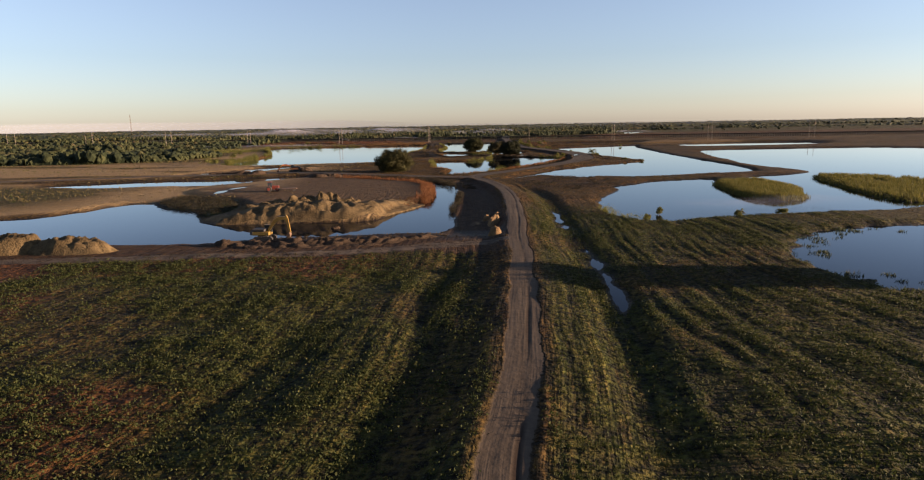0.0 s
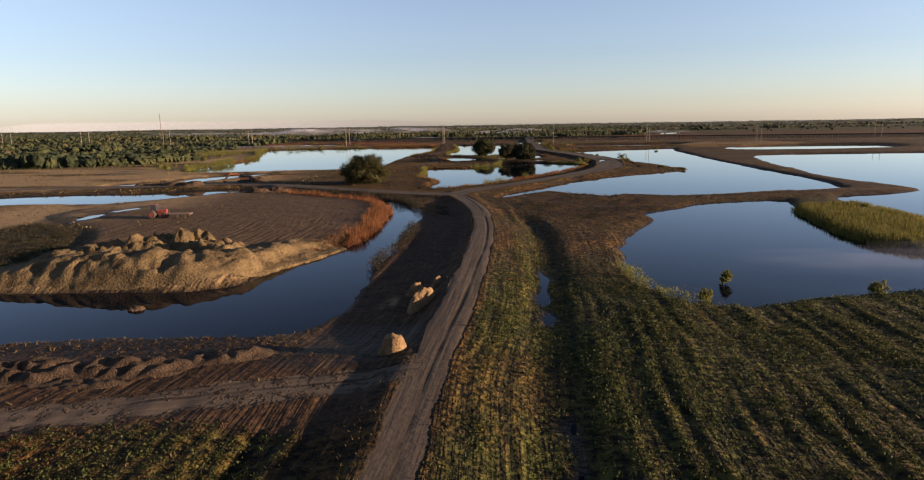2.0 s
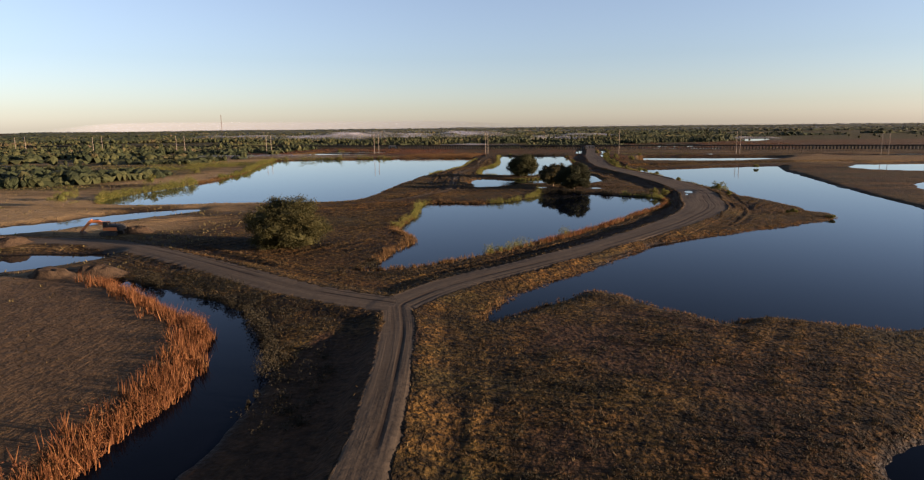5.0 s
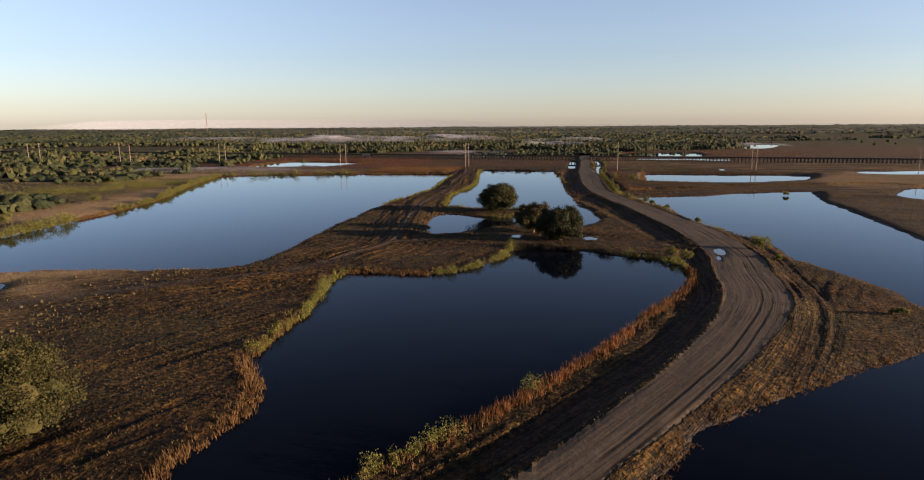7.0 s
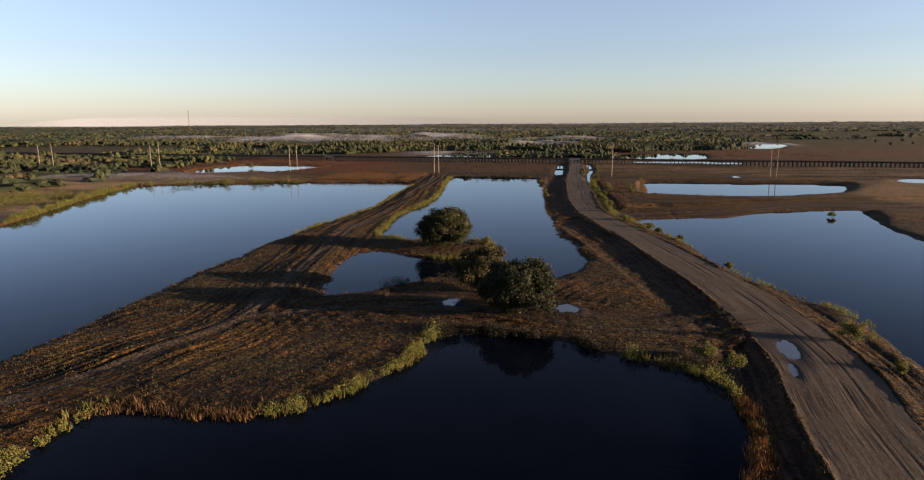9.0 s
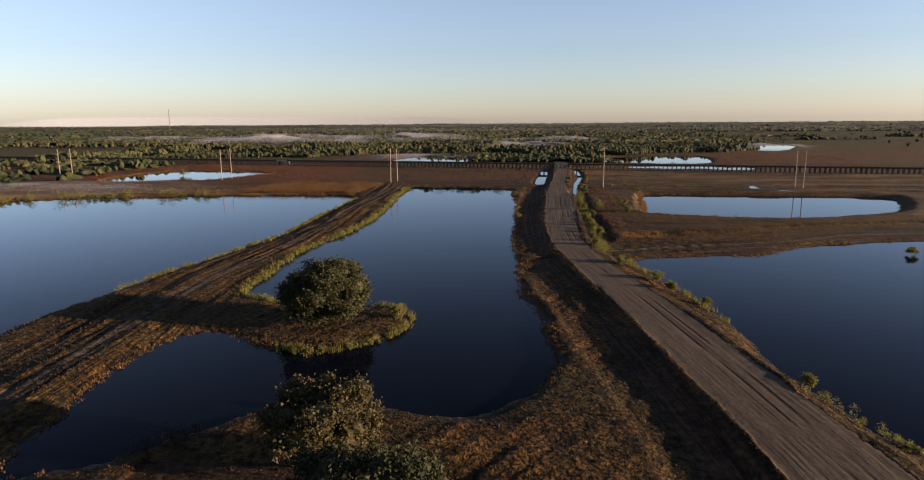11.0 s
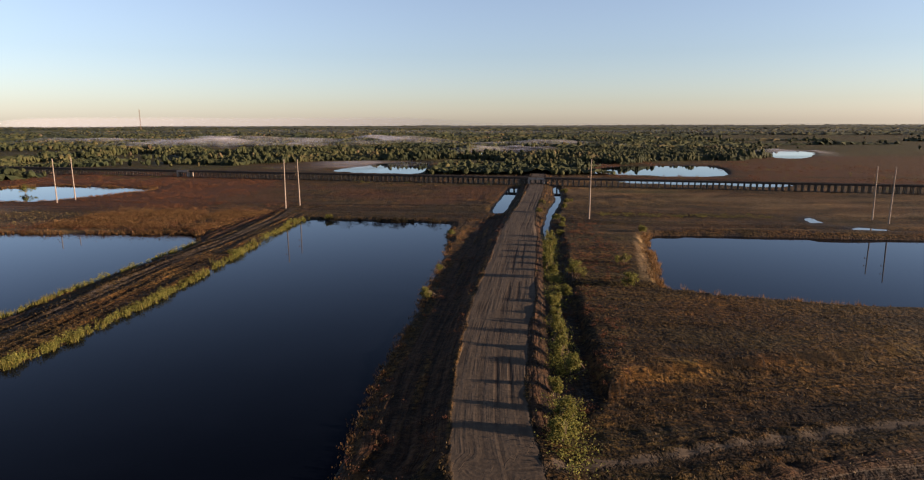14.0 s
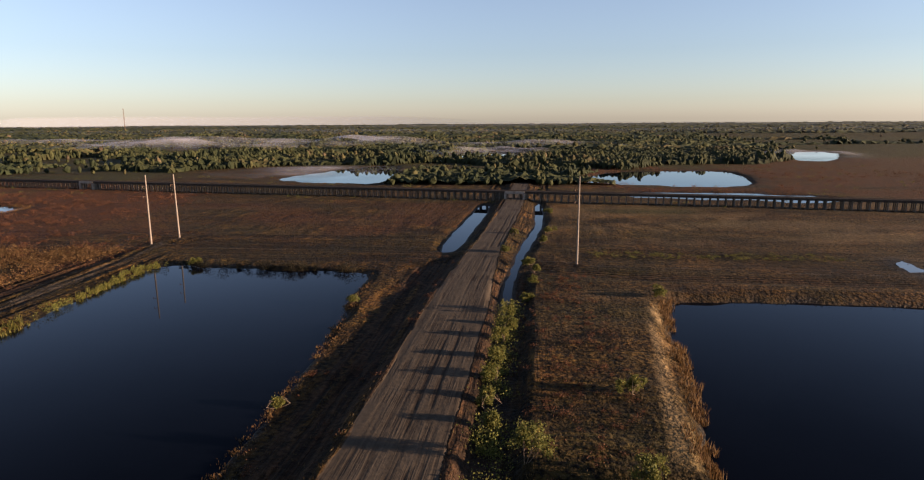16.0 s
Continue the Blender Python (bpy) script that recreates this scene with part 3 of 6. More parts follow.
def survey(x, y):
    """All that the plan says of places on the ground: height and kinds of cover."""
    x, y = np.asarray(x, float), np.asarray(y, float)
    wx = x + 0.9 * vnoise(x, y, 6, 1) + 0.35 * vnoise(x, y, 1.9, 2)
    wy = y + 0.9 * vnoise(x, y, 6, 3) + 0.35 * vnoise(x, y, 1.9, 4)
    d = np.full(x.shape, 16.0)
    for k, line in SHORE.items():
        small = k in ("west_ditch", "east_ditch")
        thin = k in ("field_rill", "field_rill_b")
        d = np.minimum(d, to_outline(x + (wx - x) * 0.4, y + (wy - y) * 0.4, line) if small else to_outline(wx, wy, line) + thin * (0.5 + 1.1 * vnoise(x, y, 4.5, 70)) if k != "east_flood" else to_outline(wx, wy, line) + 2.2 * vnoise(x, y, 3.5, 71) * step(16, 8, np.abs(to_outline(wx, wy, line))))
    d = np.maximum(d, -to_outline(wx, wy, ISLE))
    road, lat, lift = np.zeros(x.shape), np.full(x.shape, 20.0), np.zeros(x.shape)
    core = np.zeros(x.shape)
    for k, (_, half, wear, up) in ROADS.items():
        s = to_outline(wx * 0.35 + x * 0.65, wy * 0.35 + y * 0.65, LINES[k], False, 20.0)
        a = np.abs(s)
        if k == "north":
            half = np.interp(y, [280, 335, 368, 400, 480, 511, 552, 580, 610, 640, 660, 740, 790], [3.6, 3.7, 4.6, 6.6, 6.6, 5.8, 5.2, 4.6, 4.5, 5.2, 5.9, 5.7, 3.9])
        if k == "south":
            half = half + 0.35 * step(125, 145, y)
        m = wear * step(half + 0.9, half - 0.7, a)
        straight = to_outline(x, y, LINES[k], False, 20.0)
        lat = np.where((m > road) | (a < np.abs(lat)), straight, lat)
        road = np.maximum(road, m)
        if wear > 0.9:
            core = np.maximum(core, (a < half + 0.3) * 1.0)
        if k == "north":
            up = up + 0.1 * step(480, 540, y)
        lift = np.maximum(lift, up * step(half + 5.0, half + 0.3, a))
    pad = step(0, 3, -to_outline(x, y, PAD, True, 16.0))
    base = 0.22 * vnoise(x, y, 45, 5) + 0.10 * vnoise(x, y, 11, 6) + 0.07 * vnoise(x, y, 3.1, 7) + 0.05 * vnoise(x, y, 1.7, 8)
    base *= 1 - 0.8 * np.maximum(core, pad)
    # swales beside the southern road
    mid = np.interp(y, [0, 42, 64, 87, 105, 132, 154, 190, 217, 240, 265, 280], [0, 3.1, 6.6, 8.8, 10.2, 11.8, 13.5, 15.2, 15.4, 13.5, 9, 5])
    lt = x - mid
    south = step(245, 215, y)
    base -= south * (0.75 * np.exp(-(((lt - 12.0) / 3.2) ** 2)) * step(20, 60, y) + 0.55 * np.exp(-(((lt - 12.4) / 1.6) ** 2)) * step(70, 90, y))
    base += south * 0.35 * np.exp(-(((lt - 6.5) / 2.6) ** 2))
    base -= step(128, 112, y) * 0.6 * np.exp(-(((lt + 11.5 + 2 * vnoise(x, y, 22, 9)) / 2.6) ** 2))
    base -= step(125, 105, y) * 0.45 * np.exp(-(((lt + 27 + 5 * vnoise(x, y, 30, 10)) / 4.5) ** 2))
    fan = lt * (1 - 0.28 * step(12, 24, lt) * step(120, 40, y))
    way = fan + 1.1 * vnoise(x, y, 26, 11) + 0.3 * vnoise(x, y, 5, 20)
    rows = np.clip(1.45 * vnoise(way, y * 0.045, 0.85, 20) + 0.55 * vnoise(way, y * 0.09, 0.4, 28) + 0.3 * np.sin(3.1 * way + 2.2 * vnoise(x, y, 18, 29)), -1, 1)
    headland = np.clip(1.3 * vnoise(y + 0.08 * x, x * 0.06, 0.8, 40), -1, 1)
    rows = np.where(y < 50 + 2 * vnoise(x, y, 9, 41), headland, rows) * (0.55 + 0.45 * step(-0.5, 0.3, vnoise(x, y, 9, 42)))
    rows = rows * (1 - 0.45 * step(-12, -30, lt)) + 0.6 * step(-12, -30, lt) * np.clip(1.3 * vnoise(x, y, 2.3, 43), -1, 1)
    mown = np.maximum(step(172, 150, y) * np.maximum(step(6, 12, x), step(126, 118, y)), step(4, 9, lt) * step(16, 11, lt) * step(255, 225, y)) * (1 - core) * step(2.6, 4.5, np.abs(lt))
    fine = step(110, 96, x) * step(-75, -58, x)
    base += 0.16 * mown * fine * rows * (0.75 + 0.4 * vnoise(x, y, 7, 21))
    warp = 7 * vnoise(x, y, 55, 22)
    turn = np.where((x > 60) & (y > 590), 0.12, np.where(y > 780, 0.45, 1.05)) + 0.0 * x
    across, along = -np.sin(turn) * x + np.cos(turn) * y + warp, np.cos(turn) * x + np.sin(turn) * y
    beside = step(17, 13, np.abs(lat)) * (1 - core)
    ruts = np.clip(1.6 * vnoise(across, along * 0.05, 0.9, 25), -1, 1) * (1 - beside) + np.clip(1.7 * vnoise(lat, y * 0.04, 0.75, 26), -1, 1) * beside
    ruts = ruts * step(200, 260, y) * (1 - core) * (0.3 + 0.7 * fine) * (0.4 + 0.6 * step(-0.4, 0.4, vnoise(x, y, 14, 44)))
    base += (0.15 + 0.10 * beside) * ruts * fine * (0.25 + 0.75 * step(288, 318, y)) * step(1.0, 4.0, d)
    ne = step(588, 605, y) * step(800, 740, y) * (x > 54)
    deep = np.interp(y, [600, 650, 672, 760], [12.0, 11.6, 10.4, 10.2])
    base = base - ne * 2.1 * np.exp(-np.abs((lat - deep) / np.interp(y, [600, 650, 675], [3.4, 3.1, 2.4])) ** 2.6) + ne * 0.8 * step(deep + 2, deep + 4.5, lat) * step(32, 20, lat)
    base -= 1.2 * step(64, 67, x) * step(92, 88, x) * np.exp(-(((y - 674.5 - 0.05 * (x - 66)) / 1.5) ** 2))
    canal_side = step(136, 146, y) * step(272, 258, y) * step(-3.0, -5.0, lt) * step(-22, -16, lt)
    base = base - 0.75 * canal_side
    half_n = np.interp(y, [280, 335, 368, 400, 480, 511, 552, 610, 660, 740, 790], [3.6, 3.7, 4.6, 6.6, 6.6, 5.8, 5.2, 4.5, 5.9, 5.7, 3.9])
    inner = np.exp(-(((lat + half_n + 4.5) / 3.4) ** 2)) * step(300, 330, y) * step(800, 770, y) * (x > 5)
    base = base - 0.25 * inner * step(530, 490, y) - 0.42 * step(312, 335, y) * step(800, 775, y) * step(-half_n - 0.8, -half_n - 2.6, lat) * step(-19.5, -17, lat) * (x > 5)
    land = base + lift + pad * 0.8 + 0.3 * step(136, 150, y) * step(270, 250, y) * step(3.6, 1.8, np.abs(lt))
    shelf = 3.2 + 1.5 * vnoise(x, y, 20, 12)
    z = WATER_Z + (land - WATER_Z) * step(-0.15 * shelf, shelf, d) + 0.05
    z = np.where(d < 0, np.minimum(z, WATER_Z + np.maximum(d * 0.33, -1.8) - 0.02), np.maximum(z, WATER_Z + 0.03 + 0.05 * np.minimum(d, 1.5)))
    soaked_shaded = np.zeros(x.shape)
    for px, py, rx, ry, turn_, level in PUDDLES:
        c_, s_ = math.cos(radians(turn_)), math.sin(radians(turn_))
        r = np.hypot((c_ * (x - px) + s_ * (y - py)) / rx, (c_ * (y - py) - s_ * (x - px)) / ry)
        z = z + (level - z) * step(1.9, 1.3, r) - 0.3 * step(1.12, 0.6, r)
        soaked_shaded = np.maximum(soaked_shaded, 0.75 * step(2.8, 1.2, r + 0.5 * vnoise(x, y, 2.5, 91)))
    far = np.hypot(x - 40, y - 500)
    z = z + 3 * step(1500, 2600, far) * vnoise(x, y, 420, 13)
    green = np.maximum(step(132, 122, y + 4 * vnoise(x, y, 14, 14)) * step(6, 0, x), step(192, 160, y + 6 * vnoise(x, y, 16, 15)) * step(2.2, 4.0, lt))
    green = np.maximum(green, step(4, 10, lt) * step(15, 10, lt) * step(250, 225, y))
    green = np.maximum(green, 0.7 * step(40, 46, x) * step(250, 300, x) * step(900, 1000, y))
    green = np.maximum(green, 0.9 * step(290, 330, x) * step(1120, 1180, y) * step(2600, 2200, y))
    green = np.maximum(green, 0.75 * step(-120, -150, x) * step(300, 250, y) * step(180, 215, y))
    green = np.maximum(green, 0.85 * step(1060, 1110, y + 0.15 * x))
    green = np.maximum(green, 0.8 * step(-300, -350, x) * step(540, 620, y))
    green = np.maximum(green, 0.85 * step(-150, -200, x) * step(950, 985, y))
    green = np.maximum(green, 0.85 * step(-190, -215, x) * step(430, 450, y) * step(700, 600, y))
    green *= 1 - 0.6 * step(0.1, 0.7, vnoise(x, y, 17, 16))
    green = np.maximum(green, 0.8 * step(-1.5, 0.5, -to_outline(x, y, ISLE)))
    green = np.maximum(green, 0.8 * step(88, 92, x) * step(124, 118, x) * step(188, 194, y) * step(272, 262, y))
    west_green = np.maximum(step(-2, 1, -to_outline(x, y, GREEN_PATCH)), step(-2, 1, -to_outline(x, y, WEEDY)))
    green = np.maximum(green, 0.9 * west_green)
    green = np.maximum(green, 0.7 * step(11, 6, np.hypot((x - 112) / 2.5, y - 866)))
    bare = np.maximum(pad, step(-3, -0.5, -np.abs(x - 4.5) + 6) * step(134, 140, y) * step(275, 262, y) * step(14, 11, x))
    bare = np.maximum(bare, step(118, 122, y) * step(139, 134, y) * step(12, 6, x))
    bare = np.maximum(bare, 0.7 * step(22, 30, x) * step(60, 48, x) * step(228, 240, y) * step(292, 280, y) * step(-0.5, 0.2, vnoise(x, y, 9, 73)))
    bare = np.maximum(bare, 0.85 * step(-4.5, -5.5, lat) * step(-17, -14, lat) * step(540, 570, y) * step(796, 780, y) * (x < 56) * step(-0.7, 0.0, vnoise(lat, y * 0.08, 1.6, 79)))
    bare = np.maximum(bare, 0.8 * ne * step(4.5, 5.5, lat) * step(13, 11.5, lat))
    bare = np.maximum(bare, 0.85 * step(312, 340, y) * step(560, 520, y) * step(-half_n - 0.3, -half_n - 1.2, lat) * step(-half_n - 9, -half_n - 6, lat) * (x > 5))
    green = green * (1 - np.clip(bare, 0, 1))
    green *= 1 - 0.6 * step(-12, -8, lt) * step(0, -4, lt) * step(0.0, 0.3, vnoise(lt, y * 0.06, 1.1, 27) + 0.2)
    rust = 0.85 * step(-8, -22, x) * step(100, 108, y + 4 * vnoise(x, y, 10, 17)) * step(128, 121, y)
    rust = np.maximum(rust, 0.8 * step(0.15, 0.5, vnoise(x, y, 21, 18)) * step(-20, -32, x) * step(130, 110, y))
    rust = np.maximum(rust, 0.8 * step(-2, 6, -to_outline(x + 8 * vnoise(x, y, 14, 45), y, RUST_WEST)) * step(-0.5, 0.0, vnoise(x, y, 19, 46)))
    rust = np.maximum(rust, 0.7 * step(95, 110, x) * step(310, 290, x) * step(928, 938, y + 0.145 * x - 14) * step(1105, 1075, y + 12 * vnoise(x, y, 20, 47)) * step(-0.6, 0.1, vnoise(x, y, 26, 48)))
    rust = np.maximum(rust, 0.45 * step(-90, -70, x) * step(60, 30, x) * step(796, 806, y) * step(896, 885, y) * step(-0.3, 0.3, vnoise(x * 0.6, y, 16, 49)))
    rust = np.maximum(rust, 0.75 * step(-60, -100, x) * step(770, 790, y) * step(930, 905, y) * step(-0.4, 0.1, vnoise(x, y, 30, 19)))
    rust = np.maximum(rust, 0.6 * step(180, 240, x) * step(960, 990, y) * step(1250, 1180, y))
    # darker strip between the canal shore and the clay mounds
    soaked_shaded = np.maximum(soaked_shaded, 0.8 * step(12, 8, x) * step(131, 135, y + 2 * vnoise(x, y, 6, 97)) * step(150, 146, y) * step(-64, -52, x))
    # shade on the road ditch's slope, painted in through the same mask
    soaked_shaded = np.maximum(soaked_shaded, 0.6 * ne * step(6.0, 7.2, lat) * step(15, 12.5, lat) * step(745, 730, y))
    wet_shaded = np.maximum(step(1.3, 0.1, d), soaked_shaded)
    straw = 0.95 * step(-62, -90, x) * step(215, 245, y) * step(760, 700, y) * step(-0.75, 0.1, vnoise(x * 0.3, y, 15, 51) + 0.35 * vnoise(x, y, 6, 52))
    # straw on the east field, strengthened in colour to stand for sunlit bands
    straw = np.maximum(straw, 0.35 * step(60, 75, x) * step(690, 760, y) * step(900, 880, y) * step(-0.15, 0.45, vnoise(x * 0.25, y, 10, 53) + 0.4 * vnoise(x, y, 5, 86)))
    # tan sand, its colour brightened to stand for a sunlit slope
    straw = np.maximum(straw, 1.0 * step(-3, 4, -to_outline(x + 3 * vnoise(x, y, 9, 54), y, SANDY)) * (1 - west_green)) * (1 - rust) * (1 - green)
    straw = np.maximum(straw, 0.5 * step(-6, 6, -to_outline(x + 8 * vnoise(x, y, 17, 93), y + 6 * vnoise(x, y, 12, 94), SANDY_EAST)) * (1 - rust))
    front = step(-8, -2, -to_outline(x, y, PAD)) * step(176, 168, y)
    spill = step(1.2, 0.5, np.hypot((x - 6.2 - 0.35 * (y - 160)) / 3.4, (y - 160) / 7)) * step(0.0, 0.25, vnoise(x + 0.4 * y, (y - 0.4 * x) * 0.25, 0.8, 83))
    sand = straw + 0.9 * spill + 0.30 * pad + 0.6 * front + 0.75 * step(2.4, 0.9, np.abs(x - 87.0 - 0.105 * (y - 680))) * step(674, 684, y) * step(742, 732, y) * step(-0.7, 0.1, vnoise(x, y * 0.1, 1.3, 81))
    return dict(z=z, d=d, road=road, lat=lat, core=core, green=green, bare=bare, rust=rust, wet=wet_shaded, sand=np.clip(sand, 0, 1), row=fan + 1.1 * vnoise(x, y, 26, 11), pad=pad, rows=np.where(mown > 0.3, rows, ruts))


SANDY_EAST = rounded([(186, 668), (194, 690), (206, 712), (240, 745), (300, 790), (300, 650), (235, 648), (204, 640)], True)
SANDY = rounded([(-170, 168), (-150, 216), (-139, 232), (-140, 246), (-120, 262), (-104, 250), (-101, 216), (-106, 208), (-114, 198), (-128, 184)], True)
GREEN_PATCH = rounded([(-190, 262), (-158, 260), (-141, 243), (-143, 230), (-160, 222), (-190, 232)], True)
WEEDY = rounded([(-101, 211), (-97, 225), (-80, 214), (-68, 190), (-70, 176), (-83, 186)], True)
RUST_WEST = rounded([(-260, 965), (-168, 950), (-102, 909), (-86, 850), (-80, 800), (-112, 806), (-190, 860), (-270, 880)], True)
PAD = rounded([(-70, 166), (-46, 164), (-24, 166), (-20, 182), (-12, 205), (-12, 235), (-16, 258), (-28, 272), (-48, 286), (-66, 302), (-80, 288), (-98, 266), (-106, 244), (-94, 228), (-78, 214), (-66, 190)], True)


def ground_z(x, y):
    return float(survey(np.array([x]), np.array([y]))["z"][0])


# ---- ground and roads: one sheet ----
def graded(a, b, fine, lo, hi, grow, grow_down):
    """Grid lines from lo to hi, fine between a and b and wider and wider beyond."""
    mid = list(np.arange(a, b, fine))
    up, s = [b], fine
    while up[-1] < hi:
        s *= 1 + grow
        up.append(up[-1] + s)
    down, s = [a], fine
    while down[-1] > lo:
        s *= 1 + grow_down
        down.append(down[-1] - s)
    return np.array(down[:0:-1] + mid + up)


def build_ground():
    gx = graded(-44, 93, 0.46, -4900, 4900, 0.052, 0.047)
    gy = graded(36, 680, 1.6, -900, 5100, 0.026, 0.08)
    X, Y = np.meshgrid(gx, gy)
    s = survey(X.ravel(), Y.ravel())
    nx, ny = len(gx), len(gy)
    verts = np.stack([X.ravel(), Y.ravel(), s["z"]], 1)
    idx = np.arange(nx * ny).reshape(ny, nx)
    faces = np.stack([idx[:-1, :-1], idx[:-1, 1:], idx[1:, 1:], idx[1:, :-1]], -1).reshape(-1, 4)
    on_road = s["core"][faces].mean(1) > 0.5
    for name, pick, label, cat in (("ground", ~on_road, "uneven ground of mown green and dry brown grass with bare soil", "ground"), ("road", on_road, "rutted pale dirt haul road with wheel tracks", "dirt road")):
        f = faces[pick]
        used, inv = np.unique(f, return_inverse=True)
        me = fast_mesh(name, K * verts[used], inv.reshape(f.shape), True)
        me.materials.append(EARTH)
        one = np.ones(len(used))
        for attr, cols in (("zone", ("road", "green", "bare")), ("other", ("wet", "rust", "sand"))):
            a = me.attributes.new(attr, "FLOAT_COLOR", "POINT")
            a.data.foreach_set("color", np.stack([s[c][used] for c in cols] + [one], 1).astype(np.float32).ravel())
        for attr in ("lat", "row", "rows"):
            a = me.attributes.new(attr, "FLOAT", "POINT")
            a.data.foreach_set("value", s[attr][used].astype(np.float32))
        tagged(new(name, me), label, cat, kind="structure")


def build_water():
    for k, line in SHORE.items():
        nxt, prv = np.roll(line, -1, 0), np.roll(line, 1, 0)
        t = nxt - prv
        t /= np.linalg.norm(t, axis=1)[:, None] + 1e-9
        area = np.sum(line[:, 0] * nxt[:, 1] - nxt[:, 0] * line[:, 1])
        out = np.stack([t[:, 1], -t[:, 0]], 1) * (1 if area > 0 else -1)
        grow = {"west_ditch": 0.5, "east_ditch": 0.5, "east_flood": 5.0}.get(k, 1.5)
        p = line + out * grow
        bm = bmesh.new()
        vs = [bm.verts.new((*(K * q), K * WATER_Z)) for q in p]
        es = [bm.edges.new((vs[i], vs[(i + 1) % len(vs)])) for i in range(len(vs))]
        bmesh.ops.triangle_fill(bm, edges=es, use_beauty=True, normal=(0, 0, 1))
        for f in bm.faces:
            if f.normal.z < 0:
                f.normal_flip()
        me = bpy.data.meshes.new("water")
        bm.to_mesh(me)
        bm.free()
        me.materials.append(WATER)
        tagged(new("water", me), "still dark pond water mirroring the sky", "water", kind="structure")


build_ground()
build_water()


# ---- plants ----
rng = np.random.default_rng(7)


def cards(centres, size, rng, upright=0.0, k=4):
    """Small leaf-like faces at places: verts and faces. upright tilts them towards the vertical."""
    n = len(centres)
    a = rng.normal(size=(n, 3))
    a[:, 2] += upright * 3
    a /= np.linalg.norm(a, axis=1)[:, None]
    b = np.cross(a, rng.normal(size=(n, 3)))
    b /= np.linalg.norm(b, axis=1)[:, None] + 1e-9
    s = (np.asarray(size) * (0.6 + 0.8 * rng.random(n)))[:, None]
    if k == 3:
        v = np.stack([centres - b * s * 0.5, centres + b * s * 0.5, centres + a * s], 1)
    else:
        v = np.stack([centres - a * s, centres - b * s * 0.45, centres + a * s, centres + b * s * 0.45], 1)
    return v.reshape(-1, 3), np.arange(n * k).reshape(n, k)


def crown_points(rng, r, clumps, per, spread, low=-0.5, deep=0.55):
    """Places of leaves in clumps over an uneven crown with gaps."""
    dirs = rng.normal(size=(clumps * 3, 3))
    dirs /= np.linalg.norm(dirs, axis=1)[:, None]
    dirs = dirs[dirs[:, 2] > low][:clumps]
    c = dirs * (deep + (0.97 - deep) * rng.random(len(dirs)) ** 0.6)[:, None] * np.array(r)
    p = np.repeat(c, per, 0) + rng.normal(size=(len(c) * per, 3)) * spread * np.array([1, 1, 0.8])
    return p


